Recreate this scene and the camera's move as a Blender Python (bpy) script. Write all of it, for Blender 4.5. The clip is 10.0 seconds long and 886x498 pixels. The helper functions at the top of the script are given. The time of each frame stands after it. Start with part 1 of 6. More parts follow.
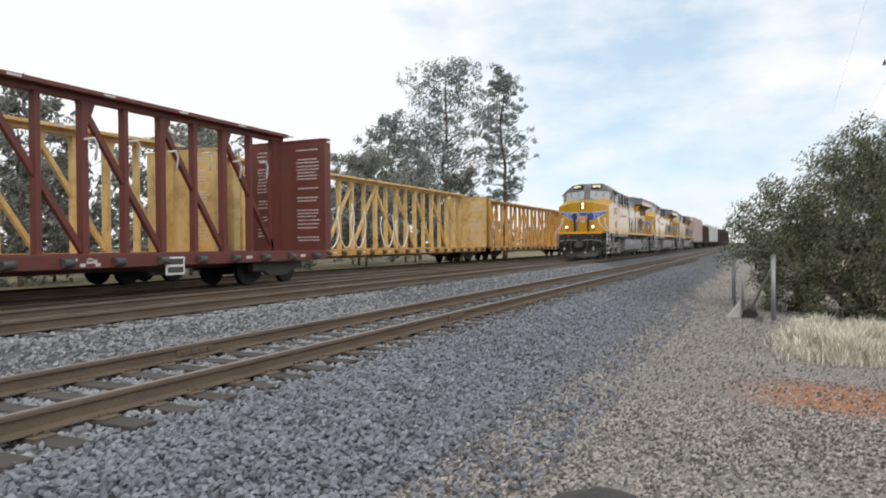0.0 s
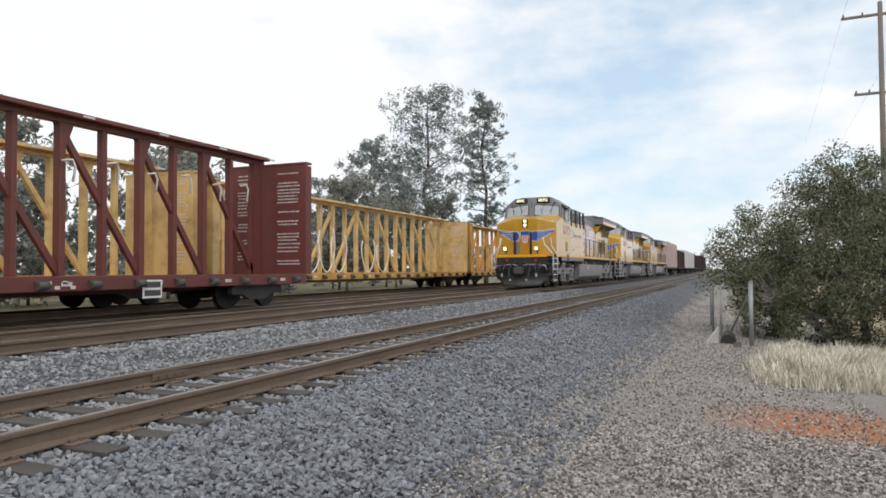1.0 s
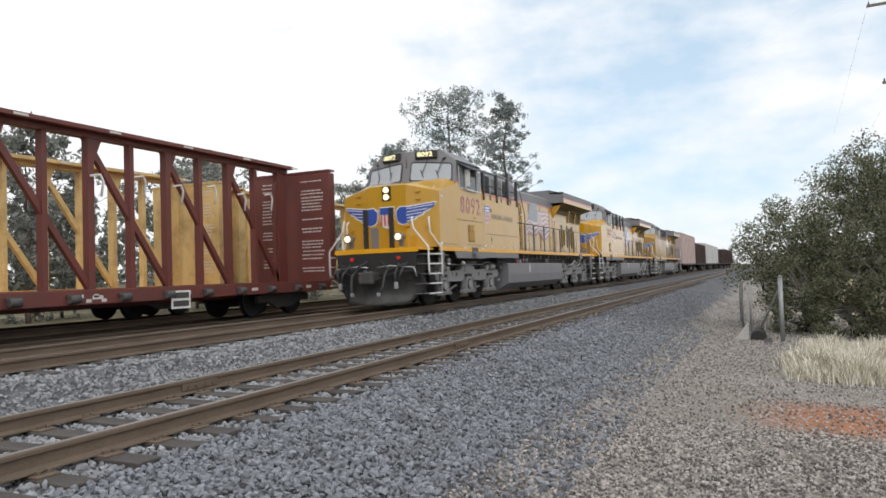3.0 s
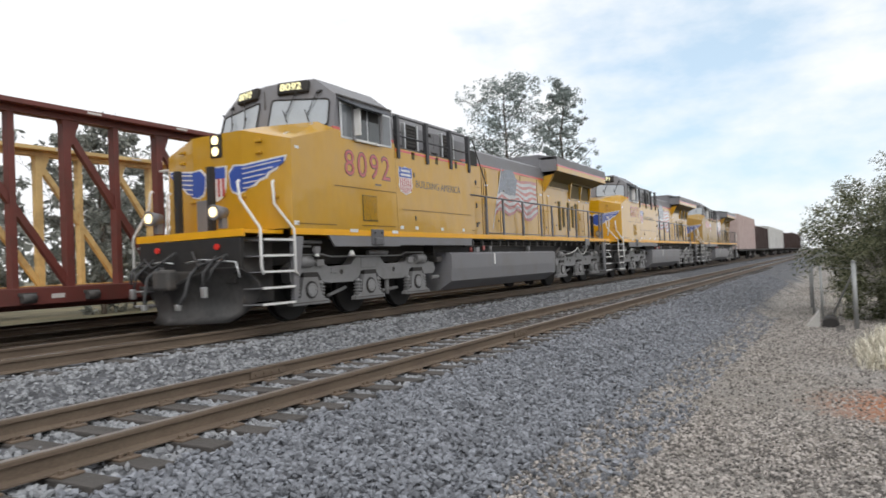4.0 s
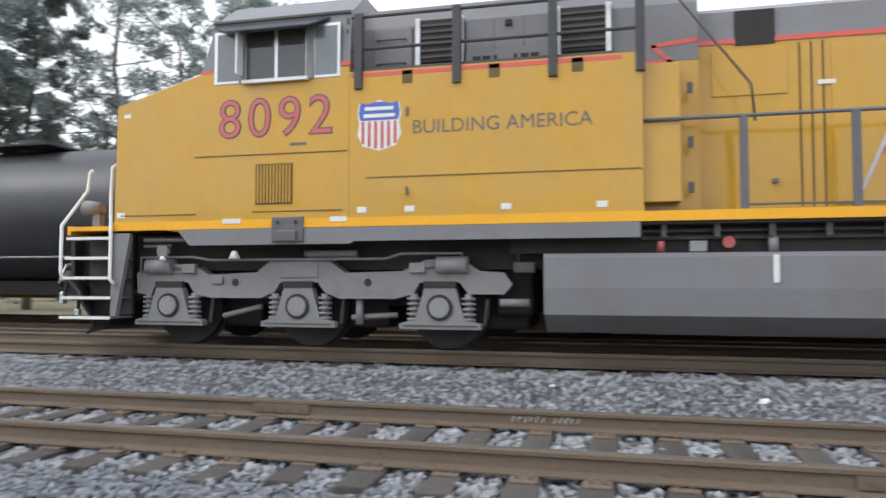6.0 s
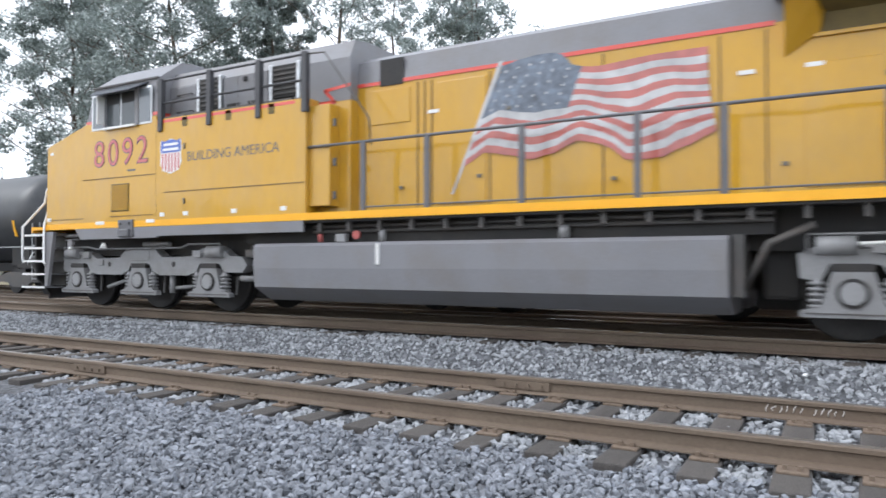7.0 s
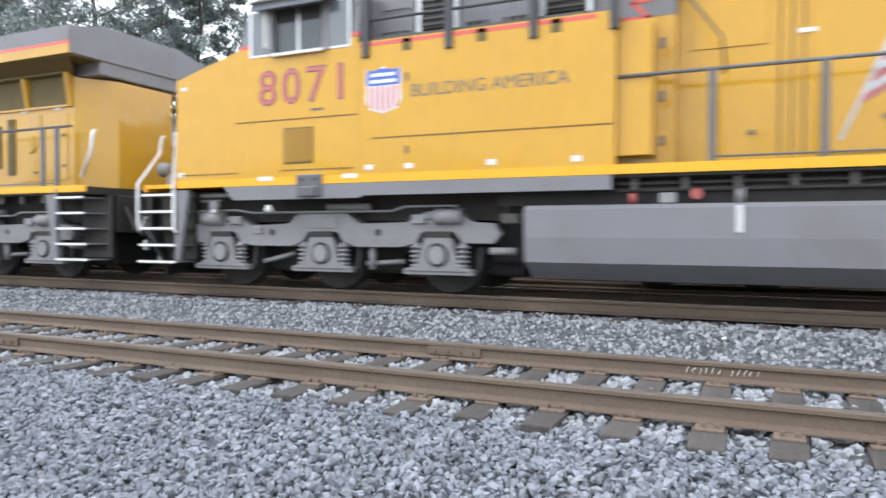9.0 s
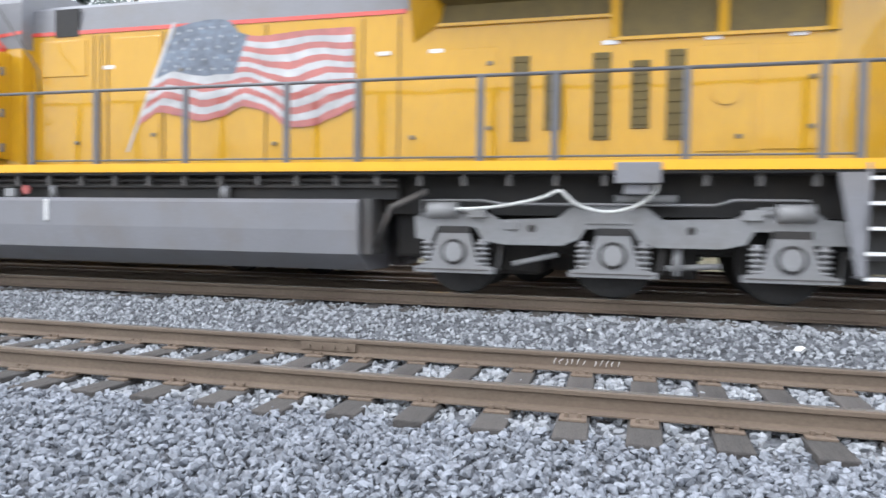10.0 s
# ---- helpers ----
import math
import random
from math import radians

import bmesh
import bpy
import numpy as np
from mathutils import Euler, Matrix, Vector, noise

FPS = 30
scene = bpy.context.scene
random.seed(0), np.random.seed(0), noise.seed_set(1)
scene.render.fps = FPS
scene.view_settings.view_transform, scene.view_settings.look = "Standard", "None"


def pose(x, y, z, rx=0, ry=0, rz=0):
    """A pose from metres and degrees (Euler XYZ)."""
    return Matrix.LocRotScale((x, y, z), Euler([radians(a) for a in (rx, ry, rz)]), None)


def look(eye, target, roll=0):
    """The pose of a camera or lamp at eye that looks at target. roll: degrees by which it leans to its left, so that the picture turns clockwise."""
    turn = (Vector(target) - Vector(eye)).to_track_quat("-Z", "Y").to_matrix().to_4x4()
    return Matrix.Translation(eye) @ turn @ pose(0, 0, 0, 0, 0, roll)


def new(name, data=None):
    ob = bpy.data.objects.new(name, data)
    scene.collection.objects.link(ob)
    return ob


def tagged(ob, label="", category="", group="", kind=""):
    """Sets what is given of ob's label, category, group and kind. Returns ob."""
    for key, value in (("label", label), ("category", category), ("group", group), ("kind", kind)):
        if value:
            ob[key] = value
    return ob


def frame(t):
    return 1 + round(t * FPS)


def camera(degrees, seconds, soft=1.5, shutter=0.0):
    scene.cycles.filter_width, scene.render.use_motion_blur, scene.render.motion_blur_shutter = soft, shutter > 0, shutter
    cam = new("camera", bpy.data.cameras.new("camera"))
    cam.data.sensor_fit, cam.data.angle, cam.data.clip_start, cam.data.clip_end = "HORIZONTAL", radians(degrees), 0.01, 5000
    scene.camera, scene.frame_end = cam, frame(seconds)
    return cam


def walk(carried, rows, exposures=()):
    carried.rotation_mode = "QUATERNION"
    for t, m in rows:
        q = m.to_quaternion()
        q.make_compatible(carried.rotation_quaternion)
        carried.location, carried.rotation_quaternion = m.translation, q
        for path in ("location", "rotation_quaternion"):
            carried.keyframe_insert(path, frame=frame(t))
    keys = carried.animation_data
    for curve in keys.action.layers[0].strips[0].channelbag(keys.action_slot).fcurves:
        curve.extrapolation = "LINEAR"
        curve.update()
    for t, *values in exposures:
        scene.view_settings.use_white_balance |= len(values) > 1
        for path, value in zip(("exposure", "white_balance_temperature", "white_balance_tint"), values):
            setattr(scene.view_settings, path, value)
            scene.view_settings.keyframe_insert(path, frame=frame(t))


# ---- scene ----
EXPOSURES = [(0.0, -0.1, 6350, 10), (4.0, -0.03, 6330, 10), (4.7, 0.10, 6250, 10), (5.3, 0.23, 6150, 10), (6.0, 0.45, 6020, 10), (7.0, 0.73, 5850, 10), (7.5, 0.81, 5800, 10), (8.0, 1.03, 5800, 10), (9.0, 1.02, 5850, 10), (9.5, 1.00, 5880, 10), (10.0, 1.11, 5820, 10)]
EYE = 1.151
CAMERA_ROWS = [
    # seconds, sway in x, y, z, then heading from +x, pitch, roll
    (0.0, 0.139, 0.121, 0.031, 24.00, -0.26, -0.67),
    (0.5, 0.120, 0.087, 0.037, 21.62, 2.80, 0.68),
    (1.0, 0.151, 0.120, 0.015, 22.44, 1.76, -0.38),
    (1.5, 0.123, 0.094, 0.031, 23.20, 1.96, -2.01),
    (2.0, 0.154, 0.104, 0.027, 23.32, 1.81, -1.07),
    (2.5, 0.156, 0.087, 0.032, 23.95, 2.00, -1.61),
    (4.0, 0.101, 0.080, 0.049, 29.15, 1.24, -2.53),
    (4.5, 0.084, 0.264, 0.004, 41.23, 3.30, -3.08),
    (5.0, 0.312, 0.266, -0.108, 64.95, 5.41, -1.93),
    (5.5, 0.291, 0.199, -0.016, 86.53, 3.40, -1.00),
    (6.0, 0.038, 0.120, 0.003, 103.56, 2.68, 0.04),
    (7.5, -0.259, -0.258, 0.032, 121.67, 0.55, -0.15),
    (8.0, -0.228, -0.221, 0.035, 121.92, -0.08, -0.15),
    (8.5, -0.228, -0.156, 0.005, 119.25, -0.68, -0.25),
    (9.0, -0.232, -0.115, -0.020, 114.58, -1.25, 0.14),
    (9.5, -0.194, -0.058, -0.034, 109.04, -1.66, 0.55),
    (10.0, -0.200, -0.071, 0.010, 104.87, -1.89, 0.93),
]
cam = camera(64.40, 10.0, soft=1.6, shutter=0.3)


def aim(x, y, z, heading, pitch, roll):
    h, p = radians(heading), radians(pitch)
    eye = Vector((x, y, EYE + z))
    return look(eye, eye + Vector((math.cos(h) * math.cos(p), math.sin(h) * math.cos(p), math.sin(p))), roll)


walk(cam, [(row[0], aim(*row[1:])) for row in CAMERA_ROWS], EXPOSURES)

# ---- sky and sun ----
SUN_AZ, SUN_EL = 216.0, 42.0
world = bpy.data.worlds.new("world")
scene.world = world
world.use_nodes = True
wn, wl = world.node_tree.nodes, world.node_tree.links
wn.clear()
sky = wn.new("ShaderNodeTexSky")
sky.sky_type, sky.sun_disc = "NISHITA", False
sky.sun_elevation, sky.sun_rotation = radians(SUN_EL), radians(90 - SUN_AZ)
coord = wn.new("ShaderNodeTexCoord")
mapn = wn.new("ShaderNodeMapping")
mapn.inputs["Scale"].default_value = (1.0, 1.0, 2.2)
mapn.inputs["Location"].default_value = (0.35, 0.1, 0.0)
cloud = wn.new("ShaderNodeTexNoise")
cloud.inputs["Scale"].default_value, cloud.inputs["Detail"].default_value, cloud.inputs["Roughness"].default_value = 4.2, 6.0, 0.55
open_way = wn.new("ShaderNodeVectorMath")
open_way.operation = "DOT_PRODUCT"
open_way.inputs[1].default_value = (math.cos(radians(10)) * math.cos(radians(17)), math.sin(radians(10)) * math.cos(radians(17)), math.sin(radians(17)))
opening = wn.new("ShaderNodeMapRange")
opening.inputs["From Min"].default_value, opening.inputs["From Max"].default_value = 0.86, 0.99
opening.inputs["To Min"].default_value, opening.inputs["To Max"].default_value = 0.30, -0.02
total = wn.new("ShaderNodeMath")
total.operation = "ADD"
ramp = wn.new("ShaderNodeValToRGB")
ramp.color_ramp.elements[0].position, ramp.color_ramp.elements[1].position = 0.36, 0.60
dim = wn.new("ShaderNodeVectorMath")
dim.operation = "SCALE"
dim.inputs["Scale"].default_value = 0.13
veil = wn.new("ShaderNodeMix")
veil.data_type = "RGBA"
veil.inputs["Factor"].default_value = 0.62
veil.inputs["B"].default_value = (0.74, 0.90, 1.0, 1)
mixw = wn.new("ShaderNodeMix")
mixw.data_type = "RGBA"
mixw.inputs["B"].default_value = (1.0, 1.0, 1.0, 1)
back = wn.new("ShaderNodeBackground")
back.inputs["Strength"].default_value = 1.08
wout = wn.new("ShaderNodeOutputWorld")
wl.new(coord.outputs["Generated"], mapn.inputs["Vector"])
wl.new(coord.outputs["Generated"], open_way.inputs[0])
wl.new(open_way.outputs["Value"], opening.inputs["Value"])
wl.new(mapn.outputs["Vector"], cloud.inputs["Vector"])
wl.new(cloud.outputs["Fac"], total.inputs[0])
wl.new(opening.outputs["Result"], total.inputs[1])
wl.new(total.outputs["Value"], ramp.inputs["Fac"])
wl.new(sky.outputs["Color"], dim.inputs[0])
wl.new(dim.outputs["Vector"], veil.inputs["A"])
wl.new(veil.outputs["Result"], mixw.inputs["A"])
wl.new(ramp.outputs["Color"], mixw.inputs["Factor"])
wl.new(mixw.outputs["Result"], back.inputs["Color"])
wl.new(back.outputs["Background"], wout.inputs["Surface"])

sun_lamp = bpy.data.lights.new("sun", "SUN")
sun_lamp.energy, sun_lamp.angle, sun_lamp.color = 0.9, radians(25), (1.0, 0.95, 0.88)
sun = new("sun", sun_lamp)
s_az, s_el = radians(SUN_AZ), radians(SUN_EL)
sun.matrix_world = look((0, 0, 60), Vector((0, 0, 60)) - Vector((math.cos(s_az) * math.cos(s_el), math.sin(s_az) * math.cos(s_el), math.sin(s_el))))
scene.view_settings.exposure = 0.0


# ---- materials ----
def material(name, color, rough=0.7, metal=0.0, vary=0.25, scale=3.0, fine=40.0, bump=0.0, dirt=None, dirt_amount=0.0, dirt_scale=1.2, island=0.0, stretch=(1, 1, 1), second=None, glow=0.0, random_ob=0.0, spec=0.5, coat=0.0, leafy=0.0):
    m = bpy.data.materials.new(name)
    m.use_nodes = True
    n, l = m.node_tree.nodes, m.node_tree.links
    b = n["Principled BSDF"]
    b.inputs["Metallic"].default_value = metal
    b.inputs["Specular IOR Level"].default_value = spec
    tc = n.new("ShaderNodeTexCoord")
    mp = n.new("ShaderNodeMapping")
    mp.inputs["Scale"].default_value = stretch
    l.new(tc.outputs["Object"], mp.inputs["Vector"])
    big, small = n.new("ShaderNodeTexNoise"), n.new("ShaderNodeTexNoise")
    for t, s in ((big, scale), (small, fine)):
        t.inputs["Scale"].default_value, t.inputs["Detail"].default_value = s, 5.0
        l.new(mp.outputs["Vector"], t.inputs["Vector"])
    add = n.new("ShaderNodeMath")
    add.operation = "ADD"
    l.new(big.outputs["Fac"], add.inputs[0])
    l.new(small.outputs["Fac"], add.inputs[1])
    value = add.outputs["Value"]
    if island or random_ob:
        src = n.new("ShaderNodeNewGeometry").outputs["Random Per Island"] if island else n.new("ShaderNodeObjectInfo").outputs["Random"]
        k = n.new("ShaderNodeMath")
        k.operation = "MULTIPLY_ADD"
        k.inputs[1].default_value = 2 * (island or random_ob)
        l.new(src, k.inputs[0])
        l.new(value, k.inputs[2])
        k2 = n.new("ShaderNodeMath")
        k2.operation = "SUBTRACT"
        k2.inputs[1].default_value = (island or random_ob)
        l.new(k.outputs["Value"], k2.inputs[0])
        value = k2.outputs["Value"]
    rng = n.new("ShaderNodeMapRange")
    rng.inputs["From Min"].default_value, rng.inputs["From Max"].default_value = 0.6, 1.4
    l.new(value, rng.inputs["Value"])
    mix = n.new("ShaderNodeMix")
    mix.data_type = "RGBA"
    lo = [c * (1 - vary) for c in color]
    hi = second or [min(1, c * (1 + vary)) for c in color]
    mix.inputs["A"].default_value, mix.inputs["B"].default_value = (*lo, 1), (*hi, 1)
    l.new(rng.outputs["Result"], mix.inputs["Factor"])
    out = mix.outputs["Result"]
    if dirt:
        dn = n.new("ShaderNodeTexNoise")
        dn.inputs["Scale"].default_value, dn.inputs["Detail"].default_value, dn.inputs["Roughness"].default_value = dirt_scale, 8.0, 0.65
        l.new(mp.outputs["Vector"], dn.inputs["Vector"])
        dr = n.new("ShaderNodeMapRange")
        dr.inputs["From Min"].default_value, dr.inputs["From Max"].default_value, dr.inputs["To Max"].default_value = 0.45, 0.75, dirt_amount
        l.new(dn.outputs["Fac"], dr.inputs["Value"])
        dm = n.new("ShaderNodeMix")
        dm.data_type = "RGBA"
        dm.inputs["B"].default_value = (*dirt, 1)
        l.new(dr.outputs["Result"], dm.inputs["Factor"])
        l.new(out, dm.inputs["A"])
        out = dm.outputs["Result"]
    l.new(out, b.inputs["Base Color"])
    rr = n.new("ShaderNodeMapRange")
    rr.inputs["To Min"].default_value, rr.inputs["To Max"].default_value = max(0.03, rough - 0.12), min(1, rough + 0.12)
    l.new(big.outputs["Fac"], rr.inputs["Value"])
    l.new(rr.outputs["Result"], b.inputs["Roughness"])
    if bump:
        bp = n.new("ShaderNodeBump")
        bp.inputs["Strength"].default_value, bp.inputs["Distance"].default_value = min(1.0, bump), 0.02 * max(1, bump)
        l.new(small.outputs["Fac"], bp.inputs["Height"])
        l.new(bp.outputs["Normal"], b.inputs["Normal"])
    if coat:
        b.inputs["Coat Weight"].default_value, b.inputs["Coat Roughness"].default_value = coat, 0.10
        b.inputs["Coat IOR"].default_value = 1.5
        wav = n.new("ShaderNodeTexNoise")
        wav.inputs["Scale"].default_value, wav.inputs["Detail"].default_value = 1.1, 2.0
        l.new(tc.outputs["Object"], wav.inputs["Vector"])
        wb = n.new("ShaderNodeBump")
        wb.inputs["Strength"].default_value, wb.inputs["Distance"].default_value = 0.55, 0.05
        l.new(wav.outputs["Fac"], wb.inputs["Height"])
        l.new(wb.outputs["Normal"], b.inputs["Normal"])
        l.new(wb.outputs["Normal"], b.inputs["Coat Normal"])
    if leafy:
        tr = n.new("ShaderNodeBsdfTranslucent")
        l.new(out, tr.inputs["Color"])
        ms = n.new("ShaderNodeMixShader")
        ms.inputs["Fac"].default_value = leafy
        l.new(b.outputs["BSDF"], ms.inputs[1])
        l.new(tr.outputs["BSDF"], ms.inputs[2])
        l.new(ms.outputs["Shader"], n["Material Output"].inputs["Surface"])
    if glow:
        b.inputs["Emission Color"].default_value, b.inputs["Emission Strength"].default_value = (*color, 1), glow
    return m


M = {}
M["yellow"] = material("armour_yellow_paint", (0.55, 0.302, 0.014), 0.36, spec=0.25, vary=0.07, scale=0.5, fine=9, dirt=(0.43, 0.285, 0.11), dirt_amount=0.5, dirt_scale=0.9, stretch=(1, 1, 0.45), coat=0.85)
M["yellow_dull"] = material("weathered_dull_yellow_paint", (0.40, 0.235, 0.03), 0.5, vary=0.12, scale=0.8, fine=9, dirt=(0.16, 0.11, 0.06), dirt_amount=0.75, dirt_scale=0.9, stretch=(1, 1, 0.4), coat=0.4)
M["yellow_clean"] = material("bright_yellow_paint", (0.58, 0.312, 0.005), 0.36, spec=0.25, vary=0.07, scale=0.5, fine=9, dirt=(0.46, 0.27, 0.04), dirt_amount=0.2, dirt_scale=0.9, stretch=(1, 1, 0.5), coat=0.85)
M["rail_grey"] = material("handrail_grey_paint", (0.12, 0.12, 0.13), 0.45, vary=0.15)
M["post_dark"] = material("dark_post_paint", (0.05, 0.05, 0.055), 0.5, vary=0.2)
M["visor"] = material("awning_blue_grey", (0.03, 0.036, 0.047), 0.6, vary=0.15)
M["filler_red"] = material("faded_red_cap", (0.40, 0.10, 0.09), 0.5, vary=0.2)
M["stripe"] = material("sill_stripe_yellow", (0.85, 0.42, 0.012), 0.35, vary=0.08)
M["grey"] = material("harbor_grey_paint", (0.20, 0.20, 0.215), 0.5, vary=0.1, scale=1.2, dirt=(0.16, 0.13, 0.10), dirt_amount=0.4, dirt_scale=1.5)
M["light_grey"] = material("light_grey_paint", (0.27, 0.27, 0.275), 0.45, vary=0.12, scale=3, dirt=(0.14, 0.12, 0.10), dirt_amount=0.4)
M["truck_grey"] = material("truck_grey_paint", (0.235, 0.235, 0.24), 0.55, vary=0.15, scale=2.5, dirt=(0.10, 0.085, 0.07), dirt_amount=0.5, dirt_scale=2.5)
M["dark"] = material("underframe_black", (0.022, 0.021, 0.021), 0.7, vary=0.3, scale=3, dirt=(0.07, 0.055, 0.04), dirt_amount=0.4)
M["grime"] = material("grimy_dark_steel", (0.075, 0.072, 0.07), 0.6, vary=0.25, scale=3, dirt=(0.12, 0.09, 0.07), dirt_amount=0.5, dirt_scale=3)
M["red"] = material("red_stripe_paint", (0.62, 0.06, 0.035), 0.4, vary=0.1, coat=0.9)
M["num_red"] = material("number_red_paint", (0.50, 0.085, 0.075), 0.4, vary=0.1, coat=0.9)
M["num_black"] = material("number_outline_paint", (0.09, 0.04, 0.05), 0.45, vary=0.1, coat=0.9)
M["letter"] = material("lettering_dark_paint", (0.10, 0.085, 0.06), 0.5, vary=0.2, coat=0.9)
M["seam"] = material("panel_seam_shadow_gap", (0.17, 0.10, 0.025), 0.7, vary=0.25)
M["white"] = material("white_paint", (0.78, 0.78, 0.77), 0.45, vary=0.06, dirt=(0.5, 0.46, 0.4), dirt_amount=0.4, dirt_scale=6)
M["blue"] = material("emblem_blue_paint", (0.03, 0.09, 0.42), 0.4, vary=0.1, coat=0.9)
M["flag_blue"] = material("flag_blue_paint", (0.05, 0.07, 0.115), 0.45, vary=0.7, scale=3.5, fine=14, second=(0.15, 0.19, 0.26), coat=1.0)
M["flag_white"] = material("flag_white_paint", (0.45, 0.445, 0.45), 0.45, vary=0.35, scale=2.5, fine=6, coat=1.0)
M["flag_red"] = material("flag_red_paint", (0.40, 0.105, 0.085), 0.45, vary=0.3, scale=2.5, fine=6, coat=1.0)
M["chrome"] = material("bare_aluminium", (0.62, 0.63, 0.64), 0.35, metal=0.8, vary=0.08)
M["glass"] = material("dark_cab_glass", (0.045, 0.055, 0.06), 0.08, vary=0.1, spec=0.8)
# Side and front glass: pale base colours paint in the reflected sky.
M["side_glass"] = material("cab_side_glass_sky_sheen", (0.14, 0.155, 0.17), 0.05, vary=0.1, spec=1.0)
M["windshield"] = material("windshield_glass_sky_sheen", (0.40, 0.44, 0.48), 0.06, vary=0.1, spec=1.0)
M["lamp"] = material("lit_headlight", (1.0, 0.80, 0.45), 0.3, vary=0.0, glow=1.7)
M["lamp_dim"] = material("lit_number_board", (0.85, 0.80, 0.45), 0.4, vary=0.0, glow=0.7)
M["red_lens"] = material("red_marker_lens", (0.6, 0.03, 0.02), 0.25, vary=0.05, glow=0.15)
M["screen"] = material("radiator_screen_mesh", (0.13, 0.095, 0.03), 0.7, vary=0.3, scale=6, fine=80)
M["plow"] = material("scuffed_plow_steel", (0.042, 0.041, 0.041), 0.5, vary=0.4, scale=3, fine=25, dirt=(0.11, 0.10, 0.095), dirt_amount=0.6, dirt_scale=3.5, stretch=(1, 1, 0.4))
M["hose"] = material("rubber_hose", (0.05, 0.05, 0.052), 0.6, vary=0.2)
M["pipe_white"] = material("pale_hose", (0.55, 0.55, 0.53), 0.5, vary=0.15)
M["rail_side"] = material("rusty_rail_side", (0.150, 0.113, 0.081), 0.75, vary=0.25, scale=2.5, fine=60, bump=0.15, dirt=(0.09, 0.06, 0.045), dirt_amount=0.6, stretch=(0.5, 1, 1))
M["rail_top"] = material("worn_rail_head", (0.30, 0.27, 0.25), 0.38, metal=0.7, vary=0.2, scale=1.5, stretch=(0.2, 1, 1))
M["rail_top_shiny"] = material("polished_rail_head", (0.62, 0.62, 0.63), 0.22, metal=0.95, vary=0.1, scale=1.5, stretch=(0.2, 1, 1))
M["plate"] = material("tie_plate_steel", (0.17, 0.125, 0.09), 0.75, vary=0.3, scale=5)
M["tie"] = material("creosoted_tie_wood", (0.070, 0.063, 0.058), 0.9, vary=0.35, scale=3, fine=25, bump=0.6, stretch=(6, 0.6, 6), dirt=(0.15, 0.135, 0.125), dirt_amount=0.5, random_ob=0.25)
M["stone"] = material("crushed_ballast_stone", (0.215, 0.226, 0.250), 0.85, vary=0.44, scale=6, fine=50, island=0.29)
M["stone_b"] = material("weathered_ballast_stone", (0.285, 0.294, 0.308), 0.85, vary=0.42, scale=6, fine=50, island=0.26)
M["stone_c"] = material("path_gravel_stone", (0.30, 0.275, 0.255), 0.9, vary=0.6, scale=6, fine=50, island=0.8)
M["asphalt"] = material("old_asphalt", (0.055, 0.053, 0.052), 0.9, vary=0.5, scale=9, fine=70, bump=0.8, dirt=(0.13, 0.12, 0.11), dirt_amount=0.5, dirt_scale=5)
M["car_red"] = material("oxide_red_paint", (0.155, 0.042, 0.034), 0.55, vary=0.18, scale=1.5, dirt=(0.09, 0.05, 0.04), dirt_amount=0.6, dirt_scale=2.0)
M["car_yellow"] = material("faded_yellow_paint", (0.68, 0.49, 0.21), 0.6, vary=0.14, scale=1.5, dirt=(0.24, 0.13, 0.06), dirt_amount=0.7, dirt_scale=1.6)
M["car_orange"] = material("faded_orange_yellow_paint", (0.62, 0.35, 0.09), 0.6, vary=0.14, scale=1.5, dirt=(0.24, 0.11, 0.05), dirt_amount=0.7, dirt_scale=1.6)
M["tank_black"] = material("tank_black_paint", (0.028, 0.03, 0.034), 0.42, vary=0.2, scale=1.2, dirt=(0.09, 0.08, 0.07), dirt_amount=0.35)
M["decal"] = material("white_stencil_paint", (0.62, 0.58, 0.55), 0.6, vary=0.15)
M["strap"] = material("white_strap_webbing", (0.72, 0.72, 0.70), 0.7, vary=0.1)
M["bark"] = material("grey_bark", (0.13, 0.105, 0.085), 0.9, vary=0.3, scale=4, fine=30, bump=0.6)
M["twig"] = material("bare_grey_twig", (0.36, 0.34, 0.31), 0.9, vary=0.2)
# Needle and woodland leaf colours are lifted pale and grey to paint in haze.
M["needle"] = material("hazed_pine_needle", (0.27, 0.315, 0.30), 0.75, vary=0.3, island=0.6, second=(0.44, 0.49, 0.475), leafy=0.78)
M["needle_far"] = material("hazed_woodland_leaf", (0.25, 0.265, 0.24), 0.8, vary=0.35, island=0.7, second=(0.40, 0.41, 0.37), leafy=0.45)
M["oak"] = material("live_oak_leaf", (0.085, 0.105, 0.048), 0.6, vary=0.4, island=0.8, second=(0.25, 0.258, 0.16), leafy=0.4)
M["grass"] = material("dry_straw_grass", (0.60, 0.55, 0.43), 0.85, vary=0.25, island=0.6, second=(0.84, 0.80, 0.68))
M["post"] = material("galvanised_steel", (0.33, 0.34, 0.34), 0.5, metal=0.6, vary=0.15)
M["concrete"] = material("pale_concrete", (0.48, 0.47, 0.45), 0.85, vary=0.15, scale=2, fine=30, bump=0.2)
M["pole"] = material("weathered_pole_wood", (0.20, 0.17, 0.145), 0.85, vary=0.2, scale=2, stretch=(4, 4, 0.3))
M["boxcar_pale"] = material("faded_pinkish_boxcar_paint", (0.50, 0.40, 0.38), 0.6, vary=0.15, dirt=(0.3, 0.2, 0.17), dirt_amount=0.5)
M["boxcar_brown"] = material("dark_brown_car_paint", (0.055, 0.032, 0.028), 0.6, vary=0.2)
